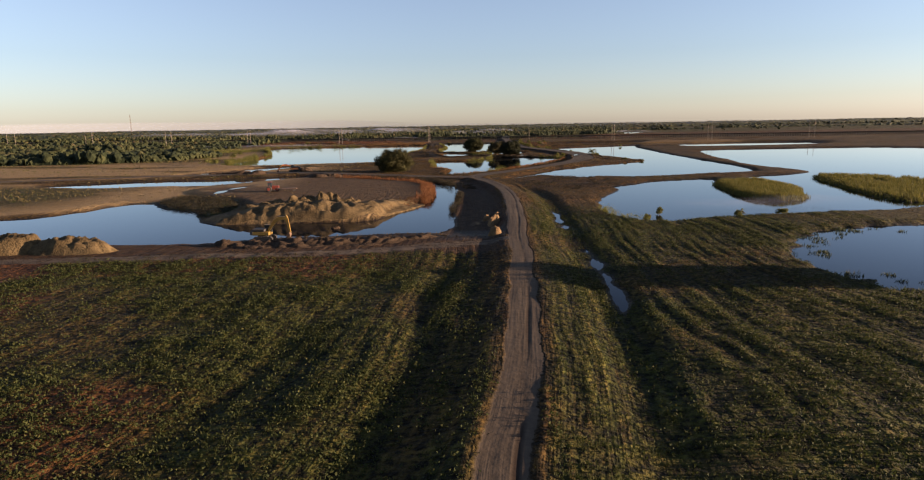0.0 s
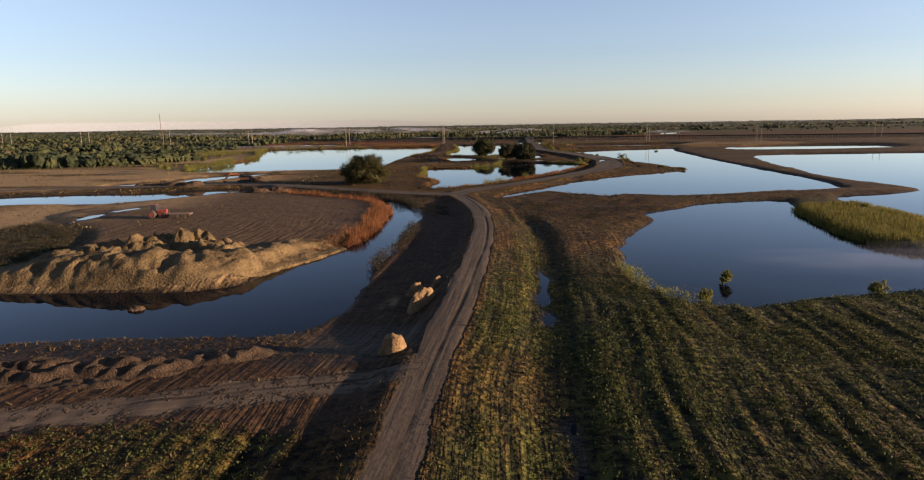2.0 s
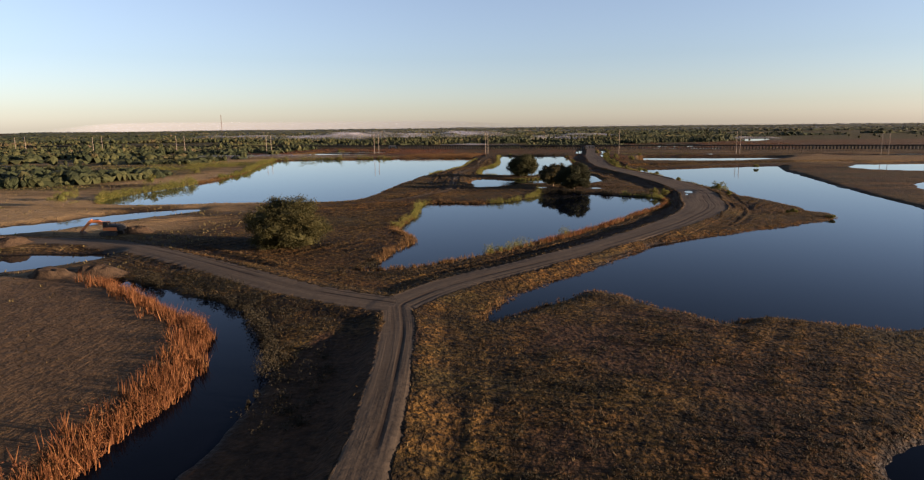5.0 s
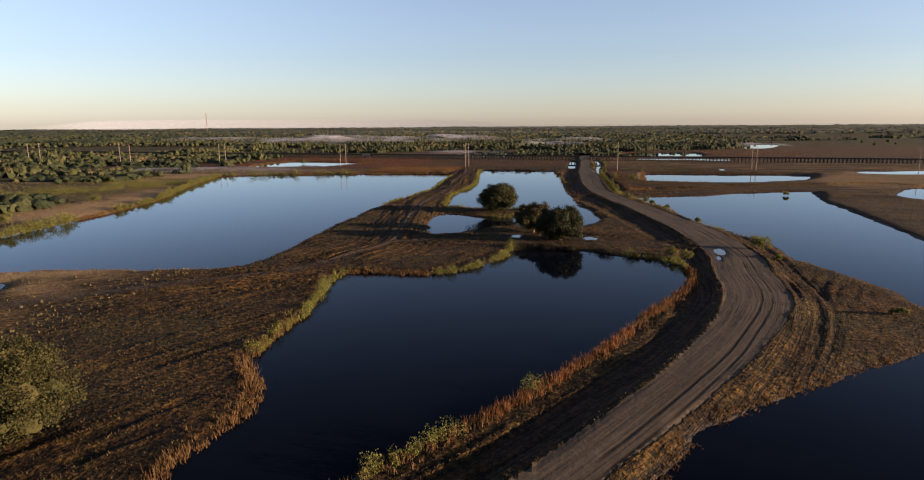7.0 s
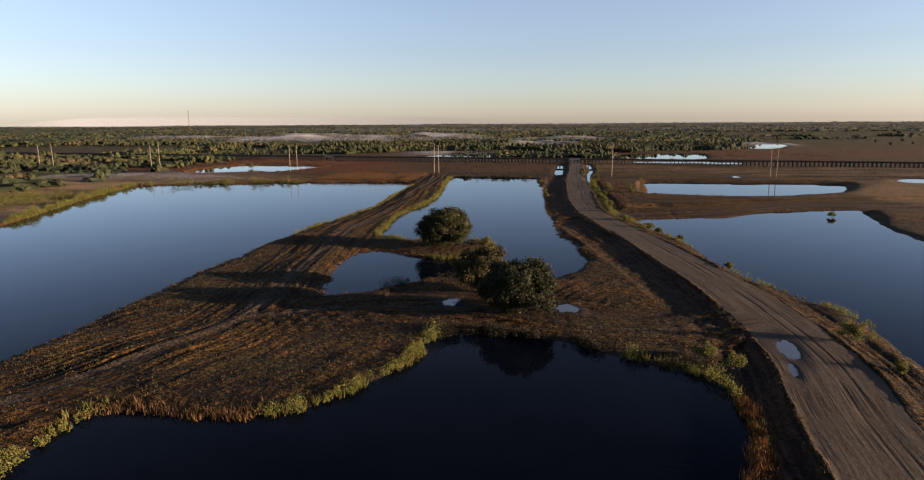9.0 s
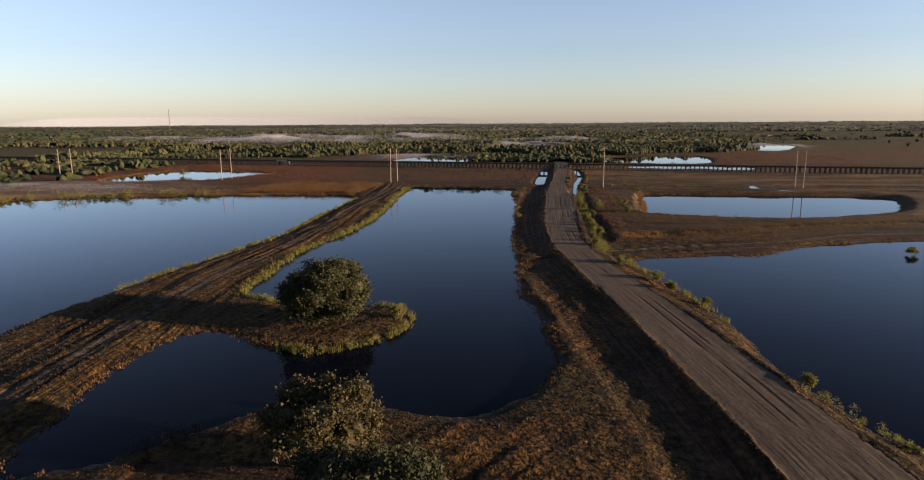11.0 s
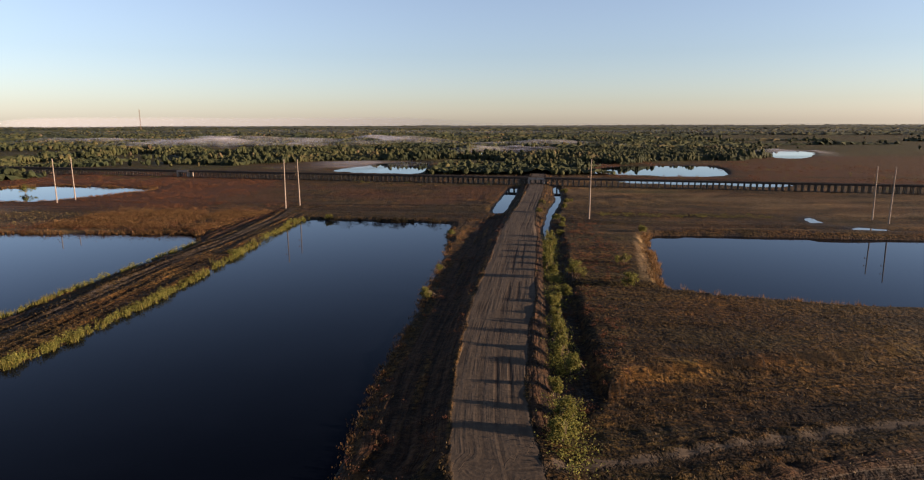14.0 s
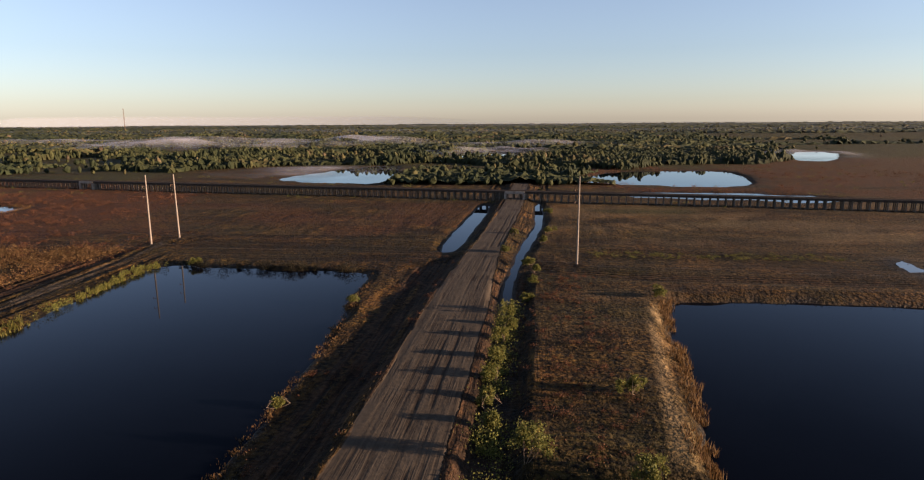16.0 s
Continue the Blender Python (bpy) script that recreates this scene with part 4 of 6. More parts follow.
def tree(name, x, y, r, h, label, category, leaves, seed, clumps=90, per=60, leaf=0.30, trunk=0.35, stems=1, sink=0.0, group=""):
    """Trunk with limbs, and a crown of many leaf clumps; r: the crown's half widths."""
    g = np.random.default_rng(seed)
    z0 = max(ground_z(x, y), WATER_Z) - 0.1
    ob = thing(name, pose(K * x, K * y, K * z0), label, category, group)
    mid = h - r[2] * 0.95
    bm = bmesh.new()
    for _ in range(stems):
        lean = g.normal(size=2) * (0.15 if stems == 1 else 0.9)
        top = Vector((lean[0], lean[1], mid * (0.75 if stems == 1 else 0.6)))
        rod(bm, (lean[0] * 0.2, lean[1] * 0.2, 0), top, trunk, trunk * 0.7, 10)
        for _ in range(6 if stems == 1 else 3):
            ang, up = g.random() * 6.28, 0.1 + 0.6 * g.random()
            end = Vector((math.cos(ang) * r[0] * 0.65, math.sin(ang) * r[1] * 0.65, mid + r[2] * (up - 0.2)))
            rod(bm, top * 0.95, top.lerp(end, 0.5) + Vector((0, 0, 0.5)), trunk * 0.5, trunk * 0.32, 7)
            rod(bm, top.lerp(end, 0.5) + Vector((0, 0, 0.5)), end, trunk * 0.32, trunk * 0.1, 6)
    part("trunk", bm, BARK, ob)
    if stems == 3:
        p, tops = [], 4
        for _ in range(tops):
            k = 0.45 + 0.3 * g.random()
            o = g.normal(size=3) * np.array([r[0] * 0.42, r[1] * 0.42, 0])
            lobe = crown_points(g, (r[0] * k, r[1] * k, r[2] * (0.5 + 0.5 * g.random())), clumps // tops + 1, per, 0.10 * sum(r) / 3 + 0.06)
            p.append(lobe + o + np.array([0, 0, mid * (0.65 + 0.4 * g.random())]))
        p = np.concatenate(p)
        lobes = [(np.array([0, 0, mid]), np.array(r) * 0.45)]
    else:
        # masses of foliage over a broad, uneven dome, open below
        lobes, p = [(np.array([0, 0, mid]), np.array(r) * 0.70)], []
        for k in range(15):
            up, ang = 0.95 - 1.9 * (k + 0.5) / 15, 2.4 * k + 0.5 * g.random()
            flat = math.sqrt(max(1 - up * up, 0.05))
            size = 0.34 + 0.18 * g.random()
            lobes.append((np.array([math.cos(ang) * flat * r[0], math.sin(ang) * flat * r[1], up * r[2]]) * (0.64 + 0.12 * g.random()) + np.array([0, 0, mid]), np.array(r) * size * np.array([1.05, 1.05, 0.85])))
        for at_, size in lobes:
            p.append(crown_points(g, size * 1.04, clumps // 15 + 1, per, 0.09 * sum(r) / 3, -0.75, 0.8) + at_)
        p = np.concatenate(p)
    p[:, 2] = np.maximum(p[:, 2], 0.15 + 0.2 * g.random(len(p)))
    v, f = cards(p, 1.45 * leaf, g, 0.0, 3)
    th, ph = np.meshgrid(np.linspace(0, 2 * np.pi, 17)[:-1], np.linspace(0.05, np.pi - 0.05, 11))
    ball = np.stack([np.sin(ph) * np.cos(th), np.sin(ph) * np.sin(th), np.cos(ph)], -1).reshape(-1, 3)
    ids = np.arange(11 * 16).reshape(11, 16)
    nx = np.roll(ids, -1, 1)
    one = np.concatenate([np.stack([ids[:-1], nx[:-1], nx[1:]], -1).reshape(-1, 3), np.stack([ids[:-1], nx[1:], ids[1:]], -1).reshape(-1, 3)])
    q, core = [], []
    for k, (at_, size) in enumerate(lobes):
        w = ball * size * (0.66 + 0.16 * vnoise(ball[:, 0] * 9 + seed + k, ball[:, 1] * 9 + ball[:, 2] * 7, 2.2, seed % 50))[:, None] + at_
        w[:, 2] = np.maximum(w[:, 2], 0.3)
        q.append(w)
        core.append(one + len(ball) * k)
    q, core = np.concatenate(q), np.concatenate(core)
    me = fast_mesh("crown", np.concatenate([v, q]), np.concatenate([f, core + len(v)]))
    me.materials.append(leaves)
    c = new("crown", me)
    c.parent = ob
    return ob


def stuff(name, verts, faces, material, label, category):
    me = fast_mesh(name, K * verts, faces)
    me.materials.append(material)
    return tagged(new(name, me), label, category, kind="stuff")


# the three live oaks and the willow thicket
# the first oak's leaf colour is lightened to look sunlit
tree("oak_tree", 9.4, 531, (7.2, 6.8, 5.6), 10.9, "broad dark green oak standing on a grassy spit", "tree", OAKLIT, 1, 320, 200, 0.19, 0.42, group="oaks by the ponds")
tree("oak_tree", 26.2, 483.5, (5.6, 5.0, 4.6), 9.5, "olive green oak with an open crown between two ponds", "tree", OLIVE, 2, 200, 190, 0.18, 0.36, group="oaks by the ponds")
tree("oak_tree", 35.4, 467, (6.4, 6.0, 5.0), 9.9, "dense dark green oak leaning over its own reflection", "tree", OAK, 3, 300, 200, 0.19, 0.4, group="oaks by the ponds")
tree("willow_thicket", -35.5, 329, (8.4, 7.4, 6.0), 10.4, "sprawling olive willow thicket on dry grass", "bush", THICKET, 4, 330, 170, 0.16, 0.14, 7)

BUSHES = [(65.2, 606, 1.1, 2.2), (65.6, 612, 1.2, 2.5), (65, 619, 1.0, 2.0), (66, 633, 1.1, 2.6), (65.4, 646, 1.2, 2.4), (65.8, 652, 1.0, 1.9), (65, 659, 1.2, 2.2), (66, 664, 0.9, 1.7), (65.3, 686, 1.1, 2.2), (64.8, 692, 1.0, 2.0), (65, 707, 1.1, 2.1), (66, 722, 1.2, 2.4), (69, 741, 1.2, 2.3), (70, 752, 1.1, 2.2), (70.5, 763, 1.2, 2.4), (93, 455, 2.0, 4.8), (52.6, 168.8, 0.9, 2.4), (71.5, 162, 1.2, 2.0), (82, 162, 1.0, 1.7), (47, 160, 1.0, 1.6), (70, 678, 2.1, 4.4), (68, 668, 1.0, 1.8), (82.5, 675.5, 1.7, 4.6), (75.5, 568, 1.5, 2.8), (77.5, 560, 1.3, 2.4), (82.5, 551, 1.2, 2.2), (69.5, 583, 1.6, 2.6), (66.5, 640, 1.2, 2.6), (67, 627, 1.3, 2.8), (65, 700, 1.2, 2.4), (65, 716, 1.0, 2.2), (66, 730, 1.3, 2.6), (69, 772, 1.2, 2.4), (72.5, 800, 1.2, 2.4), (75, 815, 1.6, 3.0), (75, 860, 1.5, 2.8), (62.5, 782, 1.1, 2.0), (64, 810, 1.0, 2.0), (22.5, 535, 1.6, 3.2), (70, 442, 1.7, 3.4), (67, 446, 1.4, 2.8), (-168, 467, 3.0, 6.5), (-166, 410, 3.6, 5.5), (-153, 393, 4.0, 6.0), (-190, 540, 2.6, 5), (101, 395, 0.9, 1.6), (110, 389, 0.9, 1.4), (94.5, 443, 1.0, 1.9), (87, 512, 1.3, 2.2), (-22, 700, 1.0, 1.6), (96, 744, 1.6, 2.4), (84, 696, 1.4, 2.6), (-17, 765.5, 1.5, 2.4), (34.6, 735, 1.2, 2.4), (39.2, 665, 1.0, 2.2), (37.8, 690, 0.8, 1.6), (-205, 835, 3.5, 5.0), (151.3, 608, 2.0, 3.0)]
for i, (bx, by, br, bh) in enumerate(BUSHES):
    bh += 1.4 if 63 < bx < 72 and 600 < by < 740 else 0      # those rooted in the deep ditch
    tree("bush", bx, by, (br, br * 0.95, bh * 0.52), bh, "yellow green willow bush at the water's edge", "bush", WILLOW, 50 + i, 34, 60, 0.095 + 0.012 * br, 0.05, 3, group="bushes on the banks")


def reed_belt(name, material, label, spans, per_m, height, width, seed):
    """Upright leaf blades in clumps along stretches of the shores."""
    g = np.random.default_rng(seed)
    pts = []
    for k, a, b in spans:
        line = SHORE[k]
        i0, i1 = a * 4, b * 4
        ids = [i % len(line) for i in range(i0, i1 + 1)]
        run = line[ids]
        seg = np.linalg.norm(np.diff(run, axis=0), axis=1)
        cum = np.r_[0, np.cumsum(seg)]
        m = int(cum[-1] * per_m)
        u = g.random(m) * cum[-1]
        q = np.stack([np.interp(u, cum, run[:, j]) for j in (0, 1)], 1)
        patch = vnoise(q[:, 0], q[:, 1], 9, seed) + 0.4 * vnoise(q[:, 0], q[:, 1], 3, seed + 1)
        q = q[patch > -0.45 + 0.5 * (g.random(m) - 0.5)]
        q += g.normal(size=q.shape) * width
        pts.append(q)
    q = np.concatenate(pts)
    s = survey(q[:, 0], q[:, 1])
    ok = (s["d"] > -0.9) & (s["d"] < 4.5) & (s["core"] < 0.5)
    q, z = q[ok], np.maximum(s["z"][ok], WATER_Z - 0.1)
    per = 8
    base = np.repeat(np.c_[q, z], per, 0)
    n = len(base)
    hh = np.repeat(height * (0.55 + 0.75 * g.random(len(q))), per) * (0.6 + 0.5 * g.random(n))
    base[:, :2] += g.normal(size=(n, 2)) * 0.28
    lean = g.normal(size=(n, 2)) * 0.22 * hh[:, None]
    ang = g.random(n) * 6.28
    w = 0.035 + 0.06 * g.random(n)
    off = np.stack([np.cos(ang) * w, np.sin(ang) * w, np.zeros(n)], 1)
    tip = base + np.c_[lean, hh]
    v = np.stack([base - off, base + off, tip], 1).reshape(-1, 3)
    f = np.arange(n * 3).reshape(n, 3)
    return stuff(name, v, f, material, label, "reeds")


def shrub_belt(name, material, label, spans, per_m, size, leaf, seed):
    """Leafy waterside shrubs, merging into an uneven hedge along stretches of the shores."""
    g = np.random.default_rng(seed)
    pts = []
    for k, a, b in spans:
        line = SHORE[k]
        run = line[[i % len(line) for i in range(a * 4, b * 4 + 1)]]
        cum = np.r_[0, np.cumsum(np.linalg.norm(np.diff(run, axis=0), axis=1))]
        m = int(cum[-1] * per_m)
        u = g.random(m) * cum[-1]
        q = np.stack([np.interp(u, cum, run[:, j]) for j in (0, 1)], 1)
        patch = vnoise(q[:, 0], q[:, 1], 11, seed) + 0.5 * vnoise(q[:, 0], q[:, 1], 4, seed + 1)
        pts.append((q + g.normal(size=q.shape) * 0.65)[patch > -0.5])
    q = np.concatenate(pts)
    s = survey(q[:, 0], q[:, 1])
    ok = (s["d"] > -0.7) & (s["d"] < 3.5) & (s["core"] < 0.5)
    q, z = q[ok], np.maximum(s["z"][ok], WATER_Z)
    n, per = len(q), 80
    r = size * (0.35 + 0.5 * g.random(n)) * (0.75 + 0.55 * vnoise(q[:, 0], q[:, 1], 5, seed + 2))
    o = g.normal(size=(n * per, 3))
    o = o / np.linalg.norm(o, axis=1)[:, None] * (0.55 + 0.5 * g.random(n * per))[:, None]
    p = np.repeat(np.c_[q, z + 0.75 * r], per, 0) + o * np.repeat(r, per)[:, None] * np.array([0.8, 0.8, 1.05])
    p[:, 2] = np.maximum(p[:, 2], np.repeat(z, per) + 0.1)
    v, f = cards(p, leaf, g, 0.25, 3)
    return stuff(name, v, f, material, label, "shrubs")


shrub_belt("waterside_shrubs", SHRUB, "yellow green willow shrubs along the pond banks", [("centre_pond", 15, 18), ("centre_pond", 20, 23), ("centre_pond", 10, 12), ("centre_pond", 4, 6)], 2.6, 2.3, 0.16, 21)
shrub_belt("waterside_shrubs", SHRUB, "yellow green shrubs along the berm and the oak spit", [("north_basin", 31, 40), ("north_basin", 26, 31), ("west_lake", 8, 13), ("middle_lake", 12, 14)], 2.2, 1.25, 0.14, 25)
shrub_belt("waterside_shrubs", WILLOW, "olive willow shrubs crowding the western shore of the lake", [("west_lake", 20, 27), ("west_lake", 20, 27), ("west_lake", 17, 20)], 1.6, 3.2, 0.30, 30)
shrub_belt("waterside_shrubs", SHRUB, "yellow green shrubs at the corner of the east lake", [("east_lake", 1, 4)], 1.6, 1.9, 0.15, 20)
shrub_belt("dark_bank_shrubs", BRUSH, "dark tangled shrubs overhanging the north bank of the pond", [("canal", 9, 18), ("centre_pond", 12, 15), ("centre_pond", 12, 15), ("centre_pond", 12, 15), ("north_basin", 15, 18), ("north_basin", 0, 3), ("centre_pond", 0, 2)], 3.0, 2.0, 0.16, 29)
reed_belt("green_reeds", REED_G, "yellow green reeds standing along the pond banks", [("centre_pond", 15, 18), ("centre_pond", 20, 23), ("centre_pond", 9, 12), ("north_basin", 31, 40), ("north_basin", 26, 31), ("west_lake", 8, 13), ("middle_lake", 15, 18)], 3.6, 1.3, 0.8, 26)
reed_belt("brown_reeds", REED_B, "rust brown dead reeds along the pond banks", [("centre_pond", 1, 10), ("bar_pond", 0, 5), ("west_lake", 14, 24), ("brush_pond", 0, 8), ("centre_pond", 18, 20), ("centre_pond", 22, 26)], 8.0, 1.05, 0.95, 22)
reed_belt("short_reeds", REED_B, "short matted brown sedge at the waterline", [("west_lake", 0, 8), ("middle_lake", 0, 8), ("middle_lake", 33, 41), ("north_basin", 3, 13), ("west_lake", 8, 14), ("bar_pond", 4, 8), ("middle_lake", 18, 23), ("north_basin", 18, 26)], 5.0, 0.4, 0.7, 24)
reed_belt("rust_reeds", REED_R, "tall feathery orange brown reeds on the canal bank", [("canal", 20, 28)], 14.0, 1.9, 1.5, 23)
reed_belt("rust_reeds", REED_R, "feathery orange brown reeds between pond and road", [("centre_pond", 5, 10)], 8.0, 1.4, 0.7, 28)
shrub_belt("rust_shrubs", REED_R, "feathery orange brown brush on the canal bank", [("canal", 20, 28)], 3.4, 1.9, 0.13, 27)


def meadow(name, material, label, count, region, choose, height, seed):
    """Grass tufts over a stretch of the plan, thicker along the mower's strips."""
    g = np.random.default_rng(seed)
    x0, x1, y0, y1 = region
    x, y = x0 + (x1 - x0) * g.random(count), y0 + (y1 - y0) * g.random(count)
    s = survey(x, y)
    dens = choose(s, x, y) * (s["d"] > 0.5) * (1 - np.clip(s["road"] * 1.3, 0, 1))
    dens = dens * (1 - np.clip(1.7 * s["sand"], 0, 0.95))
    strip = 0.5 + 0.5 * s["rows"]
    dens = dens * (0.1 + 0.9 * np.clip(strip, 0, 1) ** 1.6) * (0.5 + 0.5 * step(-0.6, 0.3, vnoise(x, y, 5, seed)))
    ok = g.random(count) < dens
    x, y, z = x[ok], y[ok], s["z"][ok]
    per = 3
    base = np.repeat(np.stack([x, y, z - 0.03], 1), per, 0)
    n = len(base)
    hh = np.repeat(height * (0.5 + 0.9 * g.random(len(x))), per) * (0.6 + 0.6 * g.random(n))
    base[:, :2] += g.normal(size=(n, 2)) * 0.16
    ang = g.random(n) * 6.28
    off = np.stack([np.cos(ang), np.sin(ang), 0 * ang], 1) * (0.12 + 0.22 * g.random(n))[:, None] * height
    tip = base + np.c_[g.normal(size=(n, 2)) * 0.5 * hh[:, None], hh]
    v = np.stack([base - off, base + off, tip], 1).reshape(-1, 3)
    return stuff(name, v, np.arange(n * 3).reshape(n, 3), material, label, "grass")


meadow("green_grass", GRASS_G, "rows of mown green grass tufts", 330000, (-75, 100, 36, 235), lambda s, x, y: np.clip(s["green"], 0, 1) * 1.0, 0.24, 31)
meadow("dry_grass", GRASS_D, "tussocks of dry straw brown grass", 560000, (-60, 125, 90, 700), lambda s, x, y: (1 - s["green"] * 0.85) * (1 - s["bare"] * 0.9) * 0.85, 0.27, 32)


meadow("straw_grass", STRAW, "tall pale straw grass and weeds over the flats", 220000, (-330, -58, 215, 770), lambda s, x, y: (1 - s["bare"] * 0.9) * 0.5, 0.5, 33)
meadow("dry_grass", GRASS_D, "tall dry grass and weeds over the flats", 250000, (-260, 330, 600, 960), lambda s, x, y: (1 - s["green"] * 0.6) * 0.42, 0.26, 34)
meadow("green_grass", GRASS_G, "weedy green grass patches on the flats", 90000, (-330, -90, 180, 700), lambda s, x, y: 0.5 * step(0.0, 0.5, vnoise(x, y, 38, 61)), 0.6, 35)


def weeds(name, count, region, seed):
    """Leafy weeds in low clumps."""
    g = np.random.default_rng(seed)
    x0, x1, y0, y1 = region
    x, y = x0 + (x1 - x0) * g.random(count), y0 + (y1 - y0) * g.random(count)
    s = survey(x, y)
    ok = (g.random(count) < s["green"] * (0.35 + 0.65 * step(-0.4, 0.6, s["rows"])) * (0.25 + 0.75 * step(-0.3, 0.5, vnoise(x, y, 7, seed)))) & (s["d"] > 0.6) & (s["road"] < 0.2)
    p = np.stack([x, y, s["z"]], 1)[ok]
    n = len(p)
    p = np.repeat(p, 6, 0) + g.normal(size=(n * 6, 3)) * np.array([0.26, 0.26, 0.09]) + np.array([0, 0, 0.16])
    v, f = cards(p, 0.17, g, 0.1, 3)
    stuff(name, v, f, GRASS_G, "low leafy green weeds over the field", "weeds")


weeds("green_weeds", 52000, (-75, 8, 36, 126), 36)
weeds("green_weeds", 24000, (16, 80, 36, 170), 37)


def scrub(name, material, label, count, region, choose, size, seed):
    """Low ragged shrubs, many small leaves each, over a stretch of the plan."""
    g = np.random.default_rng(seed)
    x0, x1, y0, y1 = region
    x, y = x0 + (x1 - x0) * g.random(count), y0 + (y1 - y0) * g.random(count)
    s = survey(x, y)
    ok = (g.random(count) < choose(s, x, y)) & (s["d"] > 0.4) & (s["core"] < 0.5)
    p = np.stack([x, y, s["z"]], 1)[ok]
    n, per = len(p), 56
    r = size * (0.5 + g.random(n))
    q = g.normal(size=(n * per, 3)) * np.array([0.55, 0.55, 0.4])
    q[:, 2] = np.abs(q[:, 2])
    p = np.repeat(p, per, 0) + q * np.repeat(r, per)[:, None]
    v, f = cards(p, 0.09 * size + 0.06, g, 0.15, 3)
    stuff(name, v, f, material, label, "scrub")


scrub("rust_scrub", RUSTSCRUB, "rust brown scrub over the marshy flats", 3400, (-275, -78, 795, 965), lambda s, x, y: 0.9 * s["rust"] * step(-0.5, 0.2, vnoise(x, y, 11, 66)), 1.4, 38)
scrub("rust_scrub", RUSTSCRUB, "rust brown scrub round the ponds beyond the railway", 2400, (95, 312, 925, 1110), lambda s, x, y: 0.9 * s["rust"] * step(-0.4, 0.3, vnoise(x, y, 14, 84)), 1.5, 54)
scrub("green_scrub", WILLOW, "dark line of weeds across the dry field", 150, (84, 150, 783, 789), lambda s, x, y: 0.8 * (vnoise(x, y, 9, 85) > -0.3), 0.7, 55)
scrub("rust_scrub", RUSTSCRUB, "rust brown scrub beside the berm track", 260, (-105, -40, 742, 800), lambda s, x, y: 0.9 * (vnoise(x, y, 12, 67) > -0.1), 1.7, 39)
scrub("green_scrub", WILLOW, "olive scrub in the wet ground by the woods", 1500, (-300, 330, 880, 1150), lambda s, x, y: 0.7 * (vnoise(x, y, 15, 68) > 0.25) + 0.9 * (np.abs(y - 897 + 0.145 * x) < 3) * (vnoise(x, y, 9, 69) > 0), 1.4, 40)
scrub("dark_weeds", BRUSH, "dark tangled weeds on the canal bank", 1300, (-104, -62, 172, 230), lambda s, x, y: (to_outline(x, y, WEEDY) < 0) * 0.95, 0.9, 42)
scrub("green_scrub", WILLOW, "scattered olive scrub over the western flats", 900, (-330, -95, 330, 720), lambda s, x, y: 0.55 * (vnoise(x, y, 24, 72) > 0.3), 1.3, 43)


scrub("green_scrub", WILLOW, "thick green willow scrub west of the lake", 1500, (-275, -160, 560, 690), lambda s, x, y: 0.9 * (vnoise(x, y, 16, 96) > -0.15) * (np.abs(x + 228 - 0.55 * (y - 620)) < 22), 3.0, 58)
scrub("rust_scrub", RUSTSCRUB, "low rusty weeds between the road and the pond", 1300, (67, 96, 604, 760), lambda s, x, y: 0.8 * (s["lat"] > 11) * (x < 84 - 6 * (y < 676)) * (vnoise(x, y, 4, 74) > -0.3), 0.6, 44)
scrub("rust_scrub", RUSTSCRUB, "low rusty weeds along the road shoulder", 700, (38, 53, 560, 780), lambda s, x, y: 0.7 * (vnoise(x, y, 5, 75) > 0.0), 0.5, 45)
scrub("dark_weeds", BRUSH, "dark weeds on the churned dam", 900, (24, 62, 228, 290), lambda s, x, y: 0.7 * (vnoise(x, y, 6, 76) > -0.1), 0.6, 46)


scrub("dark_weeds", BRUSH, "dark brush on the steep bank between canal and road", 1500, (-60, 6, 240, 304), lambda s, x, y: 0.9 * (s["d"] < 8) * (to_outline(x, y, PAD) > 4) * (vnoise(x, y, 4, 92) > -0.5), 0.9, 56)
scrub("rust_scrub", RUSTSCRUB, "orange brown brush on the pad's bank", 1100, (-26, -6, 178, 290), lambda s, x, y: 0.9 * (np.abs(to_outline(x, y, PAD)) < 3.0) * (s["d"] < 7), 0.9, 48)
scrub("dry_weeds", REED_B, "dry yellow weeds on the spoil ridge", 420, (-30, -14, 172, 204), lambda s, x, y: 0.8 * (s["d"] < 9) * (vnoise(x, y, 5, 78) > -0.2), 0.5, 49)


scrub("tan_scrub", REED_B, "dense tan brush between the berm and the lake", 1100, (-112, -42, 733, 777), lambda s, x, y: 0.95 * (s["d"] > 0.5) * (x < -44 - 0.25 * (777 - y) * 0.3) * (vnoise(x, y, 9, 95) > -0.55), 2.0, 57)
scrub("rust_scrub", RUSTSCRUB, "tall rust brown brush on the lake's north bank", 1200, (-170, -42, 716, 772), lambda s, x, y: 0.9 * (s["d"] < 15) * step(-0.6, 0.0, vnoise(x, y, 10, 80)), 1.5, 52)


scrub("ditch_shrubs", SHRUB, "yellow green shrubs in a line along the road ditch", 420, (64.0, 67.6, 598, 738), lambda s, x, y: 0.9 * (vnoise(x, y, 7, 82) > -0.3), 1.5, 53)


